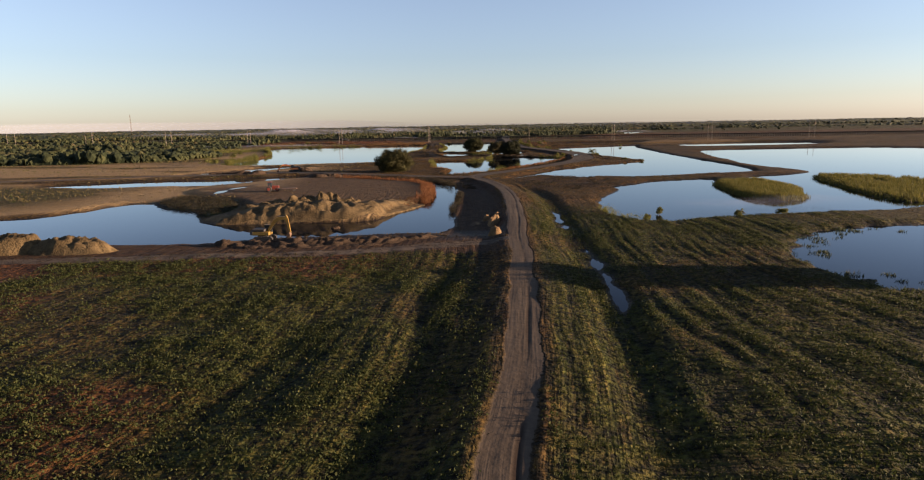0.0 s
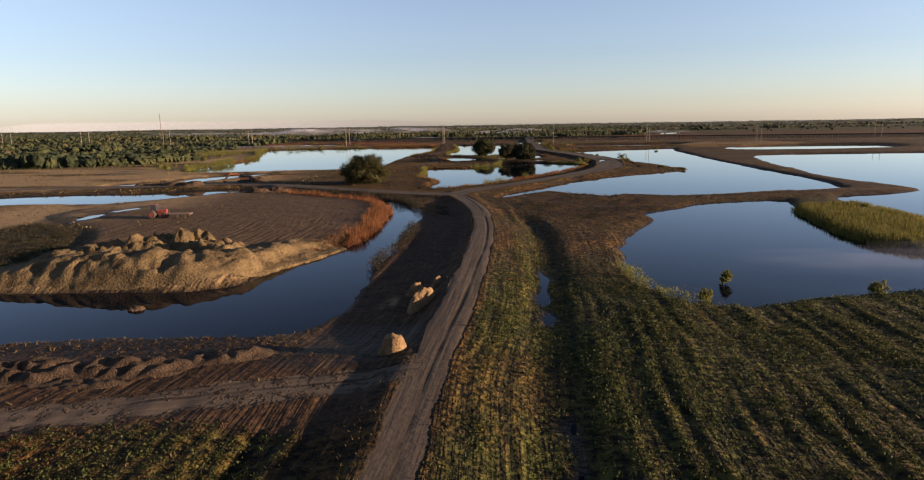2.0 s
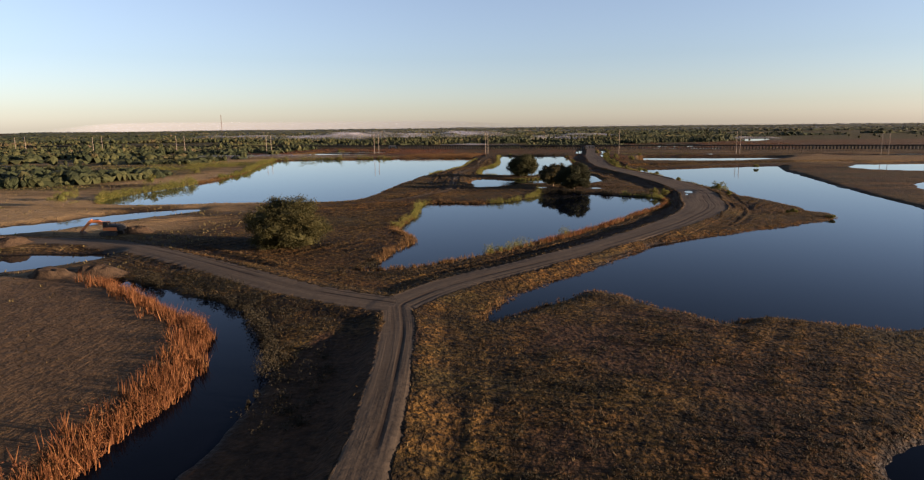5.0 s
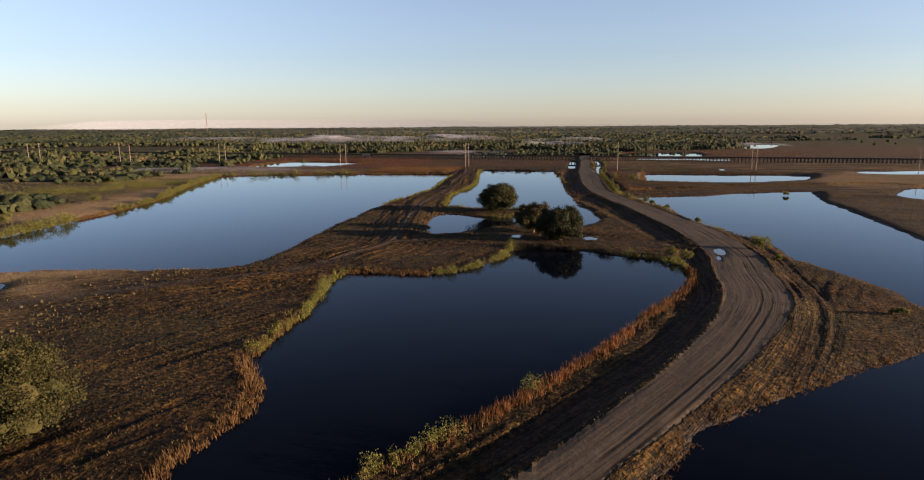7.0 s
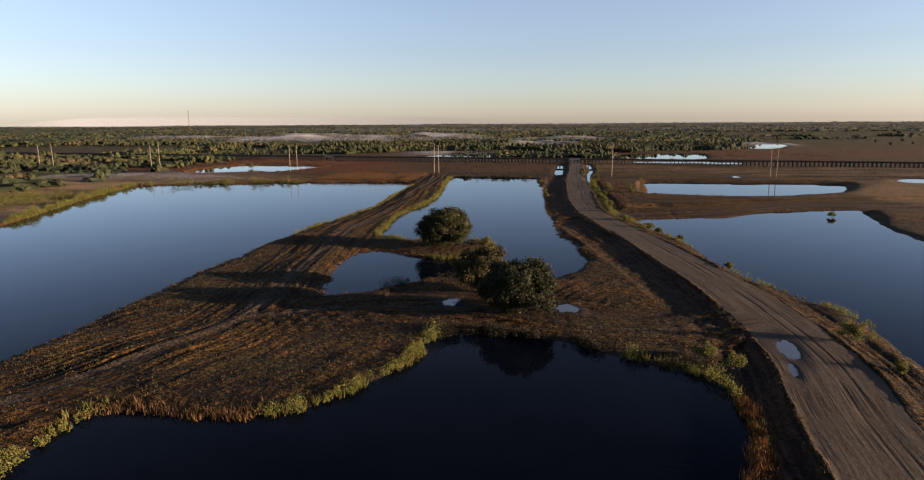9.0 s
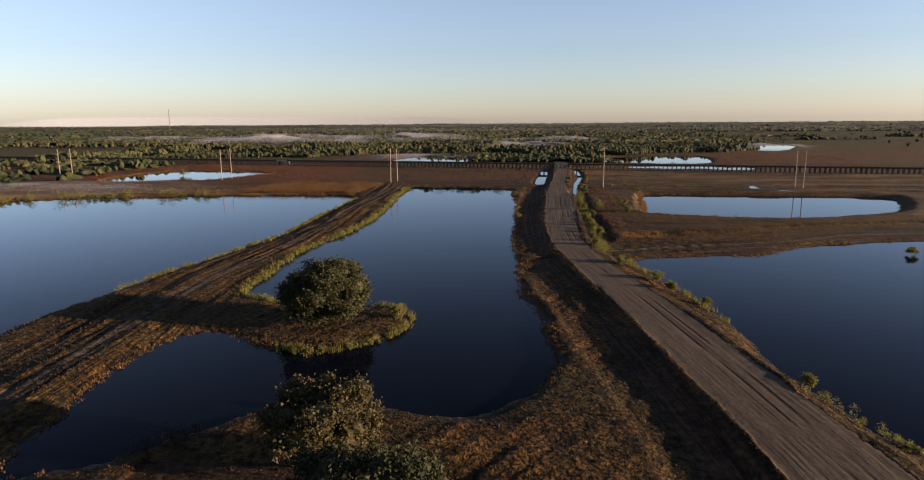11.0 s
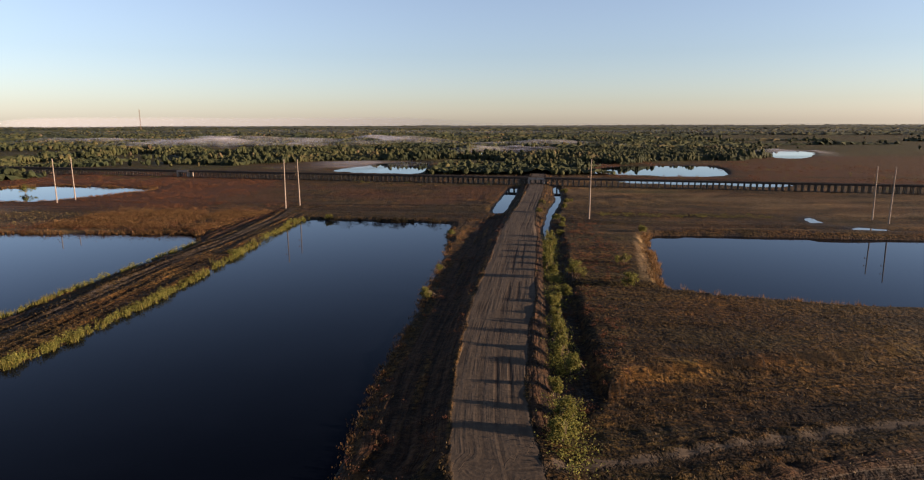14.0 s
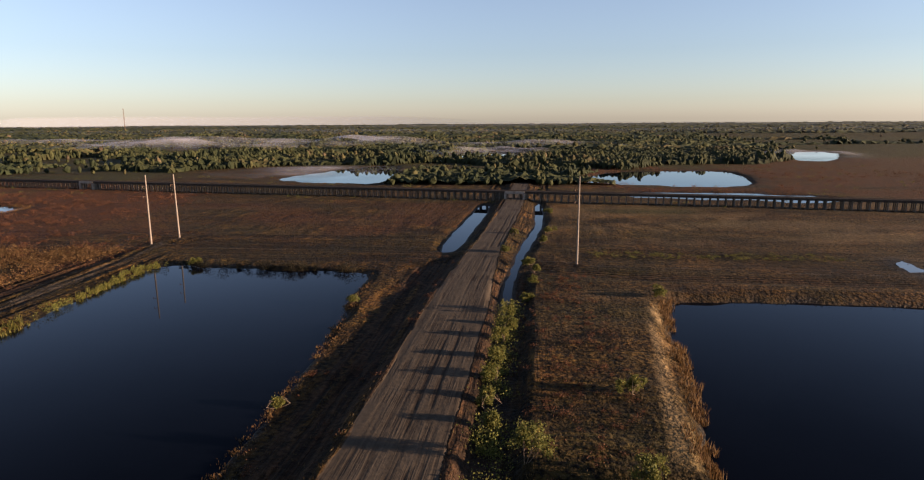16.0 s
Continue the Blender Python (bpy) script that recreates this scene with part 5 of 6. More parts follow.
# ---- woods ----
def woods():
    g = np.random.default_rng(5)
    # a few crown shapes, made once: an uneven core with leaf clumps round it
    def shape(n, size, sub):
        bm = bmesh.new()
        bmesh.ops.create_icosphere(bm, subdivisions=sub, radius=0.80)
        off = Vector(g.normal(size=3) * 20)
        for v in bm.verts:
            v.co *= 1 + 0.42 * noise.noise(v.co * 2.3 + off)
        bmesh.ops.triangulate(bm, faces=bm.faces)
        bm.verts.index_update()
        core = np.array([v.co[:] for v in bm.verts])
        tris = np.array([[v.index for v in f.verts] for f in bm.faces])
        bm.free()
        lobes = crown_points(g, (1, 1, 1.05), n // 5, 5, 0.13, -0.8)
        lv, lf = cards(lobes * 0.92 + np.array([0, 0, 0.05]), size, g, 0.1, 3)
        return np.concatenate([core, lv]), np.concatenate([tris, lf + len(core)])
    near_shapes = [shape(60, 0.115, 2) for _ in range(9)]
    far_shapes = [shape(20, 0.2, 1) for _ in range(6)]
    west_block = rounded([(-440, 445), (-300, 441), (-240, 452), (-212, 478), (-245, 520), (-330, 545), (-440, 570)], True)
    grove = rounded([(-228, 488), (-206, 500), (-198, 525), (-212, 545), (-236, 535)], True)
    def clear(x, y):
        s = np.ones(x.shape)
        for k in ("far_pond_a", "far_pond_b", "far_pond_c", "far_pond_d", "brush_pond", "west_lake", "trestle_pond"):
            s *= to_outline(x, y, SHORE[k], True, 16.0) > 5
        return s
    def stand(x, y):
        """How thick the woods stand at a place."""
        n = vnoise(x, y, 130, 41) + 0.6 * vnoise(x, y, 48, 42) + 0.35 * vnoise(x, y, 17, 40)
        tr = 906 - 0.145 * x
        isle = step(-22, -8, x) * step(125, 95, x - 0.3 * (y - 960)) * step(956, 964, y) * step(1075, 1030, y)
        front = np.interp(x, [-700, -290, -206, -180, -127, -60, -35, 108, 130, 169, 273, 320], [980, 1000, 1003, 1050, 1110, 1113, 1140, 1090, 1066, 1115, 1150, 1240])
        north = step(front - 4, front + 6, y + 14 * vnoise(x, y, 40, 43)) * np.where(n > -0.5, 1, 0.12)
        north *= 1 - 0.95 * step(300, 345, x - 0.1 * (y - 1200)) * step(2300, 2000, y)
        hedge = (np.abs(y - 1420 - 0.2 * x) < 9) | (np.abs(y - 1750 + 0.1 * x) < 12)
        north = np.maximum(north, 0.8 * hedge * (x > 300) * (n > -0.3))
        west = step(-250, -290, x + 25 * vnoise(x, y, 60, 44)) * step(tr + 10, tr - 30, y) * step(600, 680, y) * np.where(n > -0.1, 1, 0.06)
        block = step(-4, 3, -to_outline(x + 9 * vnoise(x, y, 25, 46), y, west_block)) * np.where(n > -0.75, 1, 0.3)
        clump = step(-3, 3, -to_outline(x + 6 * vnoise(x, y, 14, 47), y, grove))
        far_w = step(-440, -470, x) * step(440, 480, y) * step(640, 600, y) * np.where(n > -0.1, 0.8, 0.05)
        return np.maximum.reduce([isle, north, west, block, clump, far_w])
    vs, fs, kinds, at = [], [], [], 0
    def plant(x, y, w, h, shapes):
        nonlocal at
        z = survey(x, y)["z"]
        which = g.integers(0, len(shapes), len(x))
        kind = np.clip(0.36 + 0.40 * vnoise(x, y, 75, 62) + 0.3 * vnoise(x, y, 22, 63) + 0.16 * g.normal(size=len(x)), 0, 1)
        for i, (sv, sf) in enumerate(shapes):
            m = which == i
            if not m.any():
                continue
            n = m.sum()
            a = g.random(n) * 6.28
            c, s_ = np.cos(a)[:, None], np.sin(a)[:, None]
            px = (sv[None, :, 0] * c - sv[None, :, 1] * s_) * w[m][:, None] + x[m][:, None]
            py = (sv[None, :, 0] * s_ + sv[None, :, 1] * c) * w[m][:, None] + y[m][:, None]
            pz = (sv[None, :, 2] + 0.9) * 0.5 * h[m][:, None] + z[m][:, None]
            vs.append(np.stack([px, py, pz], -1).reshape(-1, 3))
            kinds.append(np.repeat(kind[m], len(sv)))
            fs.append((sf[None] + (np.arange(n) * len(sv))[:, None, None]).reshape(-1, 3) + at)
            at += n * len(sv)
    def scatter(count, x0, x1, y0, y1, shapes, w, h):
        x, y = x0 + (x1 - x0) * g.random(count), y0 + (y1 - y0) * g.random(count)
        ok = ((g.random(count) < stand(x, y)) * (clear(x, y) > 0)).astype(bool)
        x, y = x[ok], y[ok]
        q = 0.55 + 0.75 * g.random(len(x)) ** 1.3
        tall = np.clip(0.85 + 0.45 * vnoise(x, y, 55, 64) + 0.25 * vnoise(x, y, 14, 65), 0.4, 1.5)
        plant(x, y, w * q, h * (0.4 + 0.6 * q) * tall, shapes)
    scatter(1500, -470, -190, 430, 600, near_shapes, 3.6, 7.4)
    scatter(1700, -470, -190, 430, 600, near_shapes, 2.6, 5.4)
    scatter(900, -470, -190, 430, 600, near_shapes, 1.8, 4.0)
    scatter(3000, -420, 340, 955, 1240, near_shapes, 2.3, 7.6)
    scatter(1800, -420, 340, 955, 1240, near_shapes, 1.6, 4.0)
    scatter(3000, -760, -240, 600, 1000, far_shapes, 3.2, 8.0)
    scatter(4500, -820, 820, 1240, 1800, far_shapes, 3.4, 7.5)
    scatter(3000, -1500, 1500, 1800, 2700, far_shapes, 5.5, 8.0)
    scatter(1500, -2600, 2600, 2700, 3800, far_shapes, 9.0, 7.5)
    # the closed canopy between them: a broken, lumpy sheet of crowns
    def canopy(X, Y, jitter, rough, size):
        nonlocal at
        X, Y = X + g.normal(size=X.shape) * jitter, Y + g.normal(size=X.shape) * jitter
        x, y = X.ravel(), Y.ravel()
        thick = np.clip(stand(x, y), 0, 1) * (clear(x, y) > 0)
        tall = np.clip(0.85 + 0.45 * vnoise(x, y, 55, 64) + 0.25 * vnoise(x, y, 14, 65), 0.4, 1.5)
        lump = 0.55 + 0.4 * vnoise(x, y, size, 77) + rough * g.normal(size=len(x))
        z = survey(x, y)["z"] + np.where(thick > 0.5, 5.4 * tall * np.clip(lump, 0.1, 1.3), -0.6)
        idx = np.arange(X.size).reshape(X.shape)
        quad = np.stack([idx[:-1, :-1], idx[:-1, 1:], idx[1:, 1:], idx[1:, :-1]], -1).reshape(-1, 4)
        quad = quad[(thick[quad] > 0.5).sum(1) >= 2]
        used, inv = np.unique(quad, return_inverse=True)
        quad = inv.reshape(quad.shape) + at
        vs.append(np.stack([x, y, z], 1)[used])
        kinds.append(np.clip(0.30 + 0.40 * vnoise(x, y, 75, 62) + 0.3 * vnoise(x, y, 22, 63) + 0.1 * g.normal(size=len(x)), 0, 1)[used])
        fs.append(np.concatenate([quad[:, [0, 1, 2]], quad[:, [0, 2, 3]]]))
        at += len(used)
    X, Y = np.meshgrid(np.arange(-480, 350, 1.75), np.arange(965, 1335, 2.0))
    canopy(X, Y, 0.45, 0.12, 4.5)
    X, Y = np.meshgrid(np.arange(-780, -240, 3.6), np.arange(595, 1000, 4.0))
    canopy(X, Y, 1.0, 0.16, 9)
    X, Y = np.meshgrid(np.arange(-480, -188, 1.9), np.arange(430, 600, 2.0))
    canopy(X, Y, 0.5, 0.14, 5.5)
    yy = np.exp(np.linspace(math.log(1325), math.log(4850), 300))
    uu = np.linspace(-0.92, 0.92, 450)
    canopy(uu[None, :] * yy[:, None] + 40, np.repeat(yy[:, None], 450, 1), 1.6, 0.2, 9)
    scatter(1400, -1500, -760, 500, 1300, far_shapes, 5.0, 8.0)
    ob = stuff("woods", np.concatenate(vs), np.concatenate(fs), FOREST, "dense low woods with green and yellowing crowns", "forest")
    at_ = ob.data.attributes.new("kind", "FLOAT", "POINT")
    at_.data.foreach_set("value", np.concatenate(kinds).astype(np.float32))


woods()


# ---- railway trestle ----
def trestle():
    a = math.degrees(math.atan(-0.145))
    z0 = 0.0
    ob = thing("railway_trestle", pose(0, K * 906, z0, 0, 0, a), "long dark timber and concrete railway trestle across the flats", "railway bridge")
    deck = bmesh.new()
    box(deck, 1500, 3.6, 0.5, (-50, 0, 4.05), bevel=0.05)
    box(deck, 1500, 0.35, 0.9, (-50, -1.9, 3.7))
    box(deck, 1500, 0.35, 0.9, (-50, 1.9, 3.7))
    part("deck", deck, TIMBER, ob)
    for s in (-0.75, 0.75):
        r = bmesh.new()
        box(r, 1500, 0.09, 0.16, (-50, s, 4.38))
        part("rail", r, STEEL, ob)
    for px in (61, -172):
        g = bmesh.new()
        at = K * px / math.cos(radians(a))
        box(g, 8.5, 0.3, 1.1, (at, -2.15, 3.65), bevel=0.03)
        for q in (-4.0, 4.0):
            box(g, 0.9, 4.6, 4.4, (at + q, 0, 1.3), bevel=0.06)
        part("portal", g, PORTAL, ob, "pale concrete portal over the road")
    bent = bmesh.new()
    for x in (-1.6, 0.0, 1.6):
        rod(bent, (0, x * 1.15, -1.5), (0, x, 3.2), 0.24, 0.22, 8)
    box(bent, 0.45, 4.2, 0.5, (0, 0, 3.22), bevel=0.04)
    first = part("bent", bent, CONCRETE, ob)
    first.location = (-470, 0, 0)
    for i in range(1, 300):
        o = new("bent", first.data)
        o.parent, o.location = ob, (-470 + 2.9 * i, 0, 0)
    rest = bmesh.new()
    for k in list(range(-115, 0)) + list(range(300, 400)):
        for x in (-1.6, 0.0, 1.6):
            rod(rest, (-470 + 2.9 * k, x * 1.15, -1.5), (-470 + 2.9 * k, x, 3.2), 0.26, 0.24, 5)
        box(rest, 0.45, 4.2, 0.5, (-470 + 2.9 * k, 0, 3.22))
    tagged(part("far_bents", rest, CONCRETE, ob), kind="stuff")


trestle()


# ---- power line ----
def utility_pole(x, y, h, lean):
    m = pose(K * x, K * y, K * ground_z(x, y) - 0.2, lean, lean * 0.5, (x * 7) % 40)
    ob = thing("utility_pole", m, "tall weathered wooden power line pole", "utility pole", "power line poles")
    bm = bmesh.new()
    rod(bm, (0, 0, 0), (0, 0, h), 0.26, 0.15, 12)
    part("pole", bm, WOODPOLE, ob)
    for z in (h - 3.2, h - 6.0):
        bm = bmesh.new()
        rod(bm, (0, 0, z), (-1.0, 0, z + 0.25), 0.07, 0.05, 6)
        rod(bm, (-0.95, 0, z + 0.2), (-0.95, 0, z - 0.35), 0.09, 0.07, 8)
        part("insulator_arm", bm, STEEL, ob)
    return ob


for px, py, ph, pl in [(-42, 786, 19.5, 1.2), (-41, 799, 19, -0.8), (81, 774, 21, 0.4), (184, 772, 19, 0.7), (184, 783, 19, -0.5), (-155, 797, 19, 0.6), (-153, 806, 19, -0.6), (-271, 800, 19, 0.8), (-271, 811, 19, -0.5), (-380, 812, 19, 0.3), (-378, 824, 19, -0.4), (-490, 824, 19, 0.5), (-488, 836, 19, 0.2), (300, 765, 19, 0.3), (300, 777, 19, -0.4), (-600, 835, 19, 0.5), (-598, 847, 19, 0.2), (-710, 847, 19, 0.2), (420, 759, 19, 0.3), (420, 771, 19, 0.1)]:
    utility_pole(px, py, ph, pl)


# ---- puddle on the haul road ----
def puddle(x, y, rx, ry, turn, level):
    bm = bmesh.new()
    n = 40
    ring = []
    for i in range(n):
        a = 6.2832 * i / n
        r = 1.12 + 0.2 * math.sin(3 * a + x) + 0.1 * math.sin(7 * a + y)
        ring.append(bm.verts.new((K * rx * r * math.cos(a), K * ry * r * math.sin(a), 0)))
    bm.faces.new(ring)
    me = bpy.data.meshes.new("water")
    bm.to_mesh(me)
    bm.free()
    me.materials.append(MUDDY)
    ob = tagged(new("water", me), "shallow rain puddle on the dirt", "puddle", kind="structure")
    ob.matrix_world = pose(K * x, K * y, K * (level - 0.06), 0, 0, turn)


for spot in PUDDLES:
    puddle(*spot)


# ---- trees whose shadow falls across the southern field ----
for tx, ty, th, sd in [(86, 91.5, 11.5, 71), (90, 97, 12.5, 72), (97, 94, 12.0, 73)]:
    tree("field_tree", tx, ty, (4.2, 4.0, 4.6), th, "broad green tree at the edge of the flooded field", "tree", OAK, sd, 70, 50, 0.45, 0.3)


# ---- heaps of spoil ----
def earth_mound(x, y, rx, ry, h, turn, material, label, seed, rough=1.0):
    """A rough heap with lumps and gullies, sunk a little into the ground."""
    n = 44
    a = np.linspace(-1.12, 1.12, n)
    U, V = np.meshgrid(a, a)
    r = np.hypot(U, V) * (1 + 0.13 * vnoise(U, V, 0.55, seed) + 0.06 * vnoise(U, V, 0.22, seed + 1))
    shape = np.minimum(np.clip(1 - r, 0, 1) * 2.3, 1) * (0.72 + 0.28 * np.clip(1 - r, 0, 1))
    lump = 1 + rough * (0.22 * vnoise(U * rx, V * ry, 3.0, seed + 2) + 0.15 * vnoise(U * rx, V * ry, 1.4, seed + 3) + 0.16 * vnoise(U * rx, V * ry, 0.62, seed + 4))
    z = h * 1.15 * shape * lump - 0.25 * (r > 1.0) - 0.12
    verts = np.stack([U.ravel() * rx, V.ravel() * ry, z.ravel()], 1)
    idx = np.arange(n * n).reshape(n, n)
    faces = np.stack([idx[:-1, :-1], idx[:-1, 1:], idx[1:, 1:], idx[1:, :-1]], -1).reshape(-1, 4)
    faces = faces[(r.ravel()[faces] < 1.12).any(1)]
    me = fast_mesh("earth_mound", verts, faces, True)
    me.materials.append(material)
    ob = tagged(new("earth_mound", me), label, "mound", "mounds of dug earth")
    ob.matrix_world = pose(K * x, K * y, K * ground_z(x, y) - 0.05, 0, 0, turn)
    return ob


def spoil_ridge():
    """The long bank of spoil along the pad: steep towards the water, flat and lumpy on top, cut by gullies."""
    line = rounded([(-64, 170), (-60, 170), (-54, 170.5), (-45, 170.5), (-36, 171), (-29, 173.5), (-24.5, 180), (-20.5, 189), (-17, 198)], False, 6)
    seg = np.r_[0, np.cumsum(np.linalg.norm(np.diff(line, axis=0), axis=1))]
    u = np.linspace(0, seg[-1], 210)
    cx, cy = np.interp(u, seg, line[:, 0]), np.interp(u, seg, line[:, 1])
    tx, ty = np.gradient(cx), np.gradient(cy)
    l = np.hypot(tx, ty)
    nx, ny = -ty / l, tx / l
    v = np.linspace(-6.5, 11, 46)
    crest = np.interp(u / seg[-1], [0, 0.06, 0.2, 0.35, 0.5, 0.62, 0.75, 0.9, 1], [0.1, 1.2, 2.5, 2.7, 2.6, 2.2, 1.5, 0.7, 0.1])
    U, V = np.meshgrid(u, v)
    X, Y = cx + nx * V, cy + ny * V
    gully = vnoise(U, V * 0.15, 3.6, 401) + 0.6 * vnoise(U, V * 0.2, 1.7, 402)
    front = np.clip((V + 6.2 + 0.5 * gully) / 6.0, 0, 1)
    back = np.clip((10.5 - V + 1.2 * vnoise(U, V, 6, 403)) / 6.5, 0, 1)
    body = np.minimum(front ** 0.9, back)
    lump = 0.6 * vnoise(U, V, 5, 404) + 0.55 * vnoise(U, V, 2.2, 405) + 0.34 * vnoise(U, V, 1.0, 406)
    z = crest * body * (1 + 0.2 * gully * front) + lump * np.clip(body * 2.2, 0, 1) * (0.4 + 0.18 * crest)
    ground = survey(X.ravel(), Y.ravel())["z"].reshape(X.shape)
    z = np.where(body <= 0.01, ground - 0.25, np.maximum(ground, -0.4) + z - 0.05)
    idx = np.arange(U.size).reshape(U.shape)
    faces = np.stack([idx[:-1, :-1], idx[:-1, 1:], idx[1:, 1:], idx[1:, :-1]], -1).reshape(-1, 4)
    me = fast_mesh("spoil_ridge", K * np.stack([X.ravel(), Y.ravel(), z.ravel()], 1), faces, True)
    me.materials.append(SAND)
    tagged(new("spoil_ridge", me), "long steep ridge of brown excavated sand along the canal", "mound")


spoil_ridge()
for i, (hx, hy, hrx, hry, hh, ht) in enumerate([(-55, 187, 7, 4.2, 1.5, 10), (-48, 190, 6.5, 4.6, 2.1, 25), (-41, 192, 5.5, 4.6, 2.4, -10), (-34, 188, 6, 4.4, 1.9, -10), (-61, 183, 5, 4, 1.0, 0)]):
    earth_mound(hx, hy, hrx, hry, hh, ht, SAND, "ragged heap of brown excavated sand on the pad", 100 + 5 * i, 1.6)
for i, (hx, hy, hrx, hry, hh, ht) in enumerate([(-47, 131, 7, 2.8, 0.75, 3), (-38, 130.5, 8, 3.4, 0.95, -3), (-28, 131, 8, 3.0, 0.85, 4), (-18, 132.5, 8, 3.0, 0.8, 8), (-10, 135.5, 5, 2.2, 0.6, 18), (-33, 127.5, 6, 2.0, 0.5, 0), (-22, 128.5, 6, 1.8, 0.45, 5), (-42, 127.5, 5, 1.8, 0.5, -4)]):
    earth_mound(hx, hy, hrx, hry, hh, ht, CLAY, "low ridge of churned dark clay along the bank", 200 + 5 * i, 2.4)
for i, (hx, hy, hrx, hry, hh, ht) in enumerate([(-93, 127.5, 10, 4, 2.9, 4), (-79, 127, 9, 3.8, 2.6, -3)]):
    earth_mound(hx, hy, hrx, hry, hh, ht, SAND, "long rounded heap of tan soil beside the canal", 240 + 5 * i)
earth_mound(7.4, 137.3, 1.5, 1.35, 1.6, 20, YELLOWSAND, "small cone of yellow sand beside the road", 260, 0.5)
earth_mound(8.2, 157.0, 4.2, 1.3, 1.7, 68, YELLOWSAND, "drawn-out pile of yellow sand beside the road", 265, 1.3)
earth_mound(6.4, 163.5, 2.0, 0.7, 1.2, 60, YELLOWSAND, "thin spill of yellow sand beside the road", 266, 1.3)
earth_mound(9.3, 166.5, 2.4, 0.6, 1.0, 74, YELLOWSAND, "thin spill of yellow sand beside the road", 267, 1.3)
earth_mound(-86, 343, 5.0, 3.0, 1.6, 0, CLAY, "heap of dug soil beside the digger", 270)
for i, (hx, hy) in enumerate([(-66, 291), (-60, 296), (-120, 325), (-112, 322), (-104, 320), (-128, 327)]):
    earth_mound(hx, hy, 5.0, 3.2, 1.3, 10 * i, CLAY, "low heap of dark dug soil", 280 + 5 * i)
rock = bmesh.new()
bmesh.ops.create_icosphere(rock, subdivisions=3, radius=1.0)
for v in rock.verts:
    v.co *= 1 + 0.25 * noise.noise(v.co * 1.7) + 0.1 * noise.noise(v.co * 5)
    v.co.x, v.co.y, v.co.z = v.co.x * 1.1, v.co.y * 0.7, v.co.z * 0.6
me = bpy.data.meshes.new("boulder")
rock.to_mesh(me)
rock.free()
me.materials.append(CLAY)
ob = tagged(new("boulder", me), "dark wet lump of clay standing in the canal", "boulder")
ob.matrix_world = pose(K * -31, K * 155, K * WATER_Z - 0.05, 0, 0, 20)


# ---- machines ----
def wheel(parent, at, r, w, rim_paint):
    """A tyre with its rim, axle along y."""
    bm = bmesh.new()
    bmesh.ops.create_cone(bm, cap_ends=True, segments=22, radius1=r, radius2=r, depth=w, matrix=pose(0, 0, 0, 90, 0, 0))
    bmesh.ops.bevel(bm, geom=[e for e in bm.edges if abs(e.verts[0].co.y - e.verts[1].co.y) < 1e-4], offset=0.14 * r, segments=2, affect="EDGES", profile=0.6)
    t = part("tyre", bm, DARK, parent)
    t.location = at
    bm = bmesh.new()
    bmesh.ops.create_cone(bm, cap_ends=True, segments=18, radius1=r * 0.55, radius2=r * 0.55, depth=w * 1.06, matrix=pose(0, 0, 0, 90, 0, 0))
    part("rim", bm, rim_paint, t)
    return t


def beam(bm, a, b, w, d0, d1):
    """A tapered box girder from a to b in the x-z plane."""
    a, b = Vector(a), Vector(b)
    u = (b - a).normalized()
    n = Vector((-u.z, 0, u.x))
    vs = []
    for p, d in ((a, d0), (b, d1)):
        for s in (-1, 1):
            for q in (-1, 1):
                vs.append(bm.verts.new(p + n * s * d / 2 + Vector((0, q * w / 2, 0))))
    for f in ((0, 1, 3, 2), (4, 6, 7, 5), (0, 4, 5, 1), (2, 3, 7, 6), (0, 2, 6, 4), (1, 5, 7, 3)):
        bm.faces.new([vs[i] for i in f])
    bmesh.ops.recalc_face_normals(bm, faces=bm.faces)


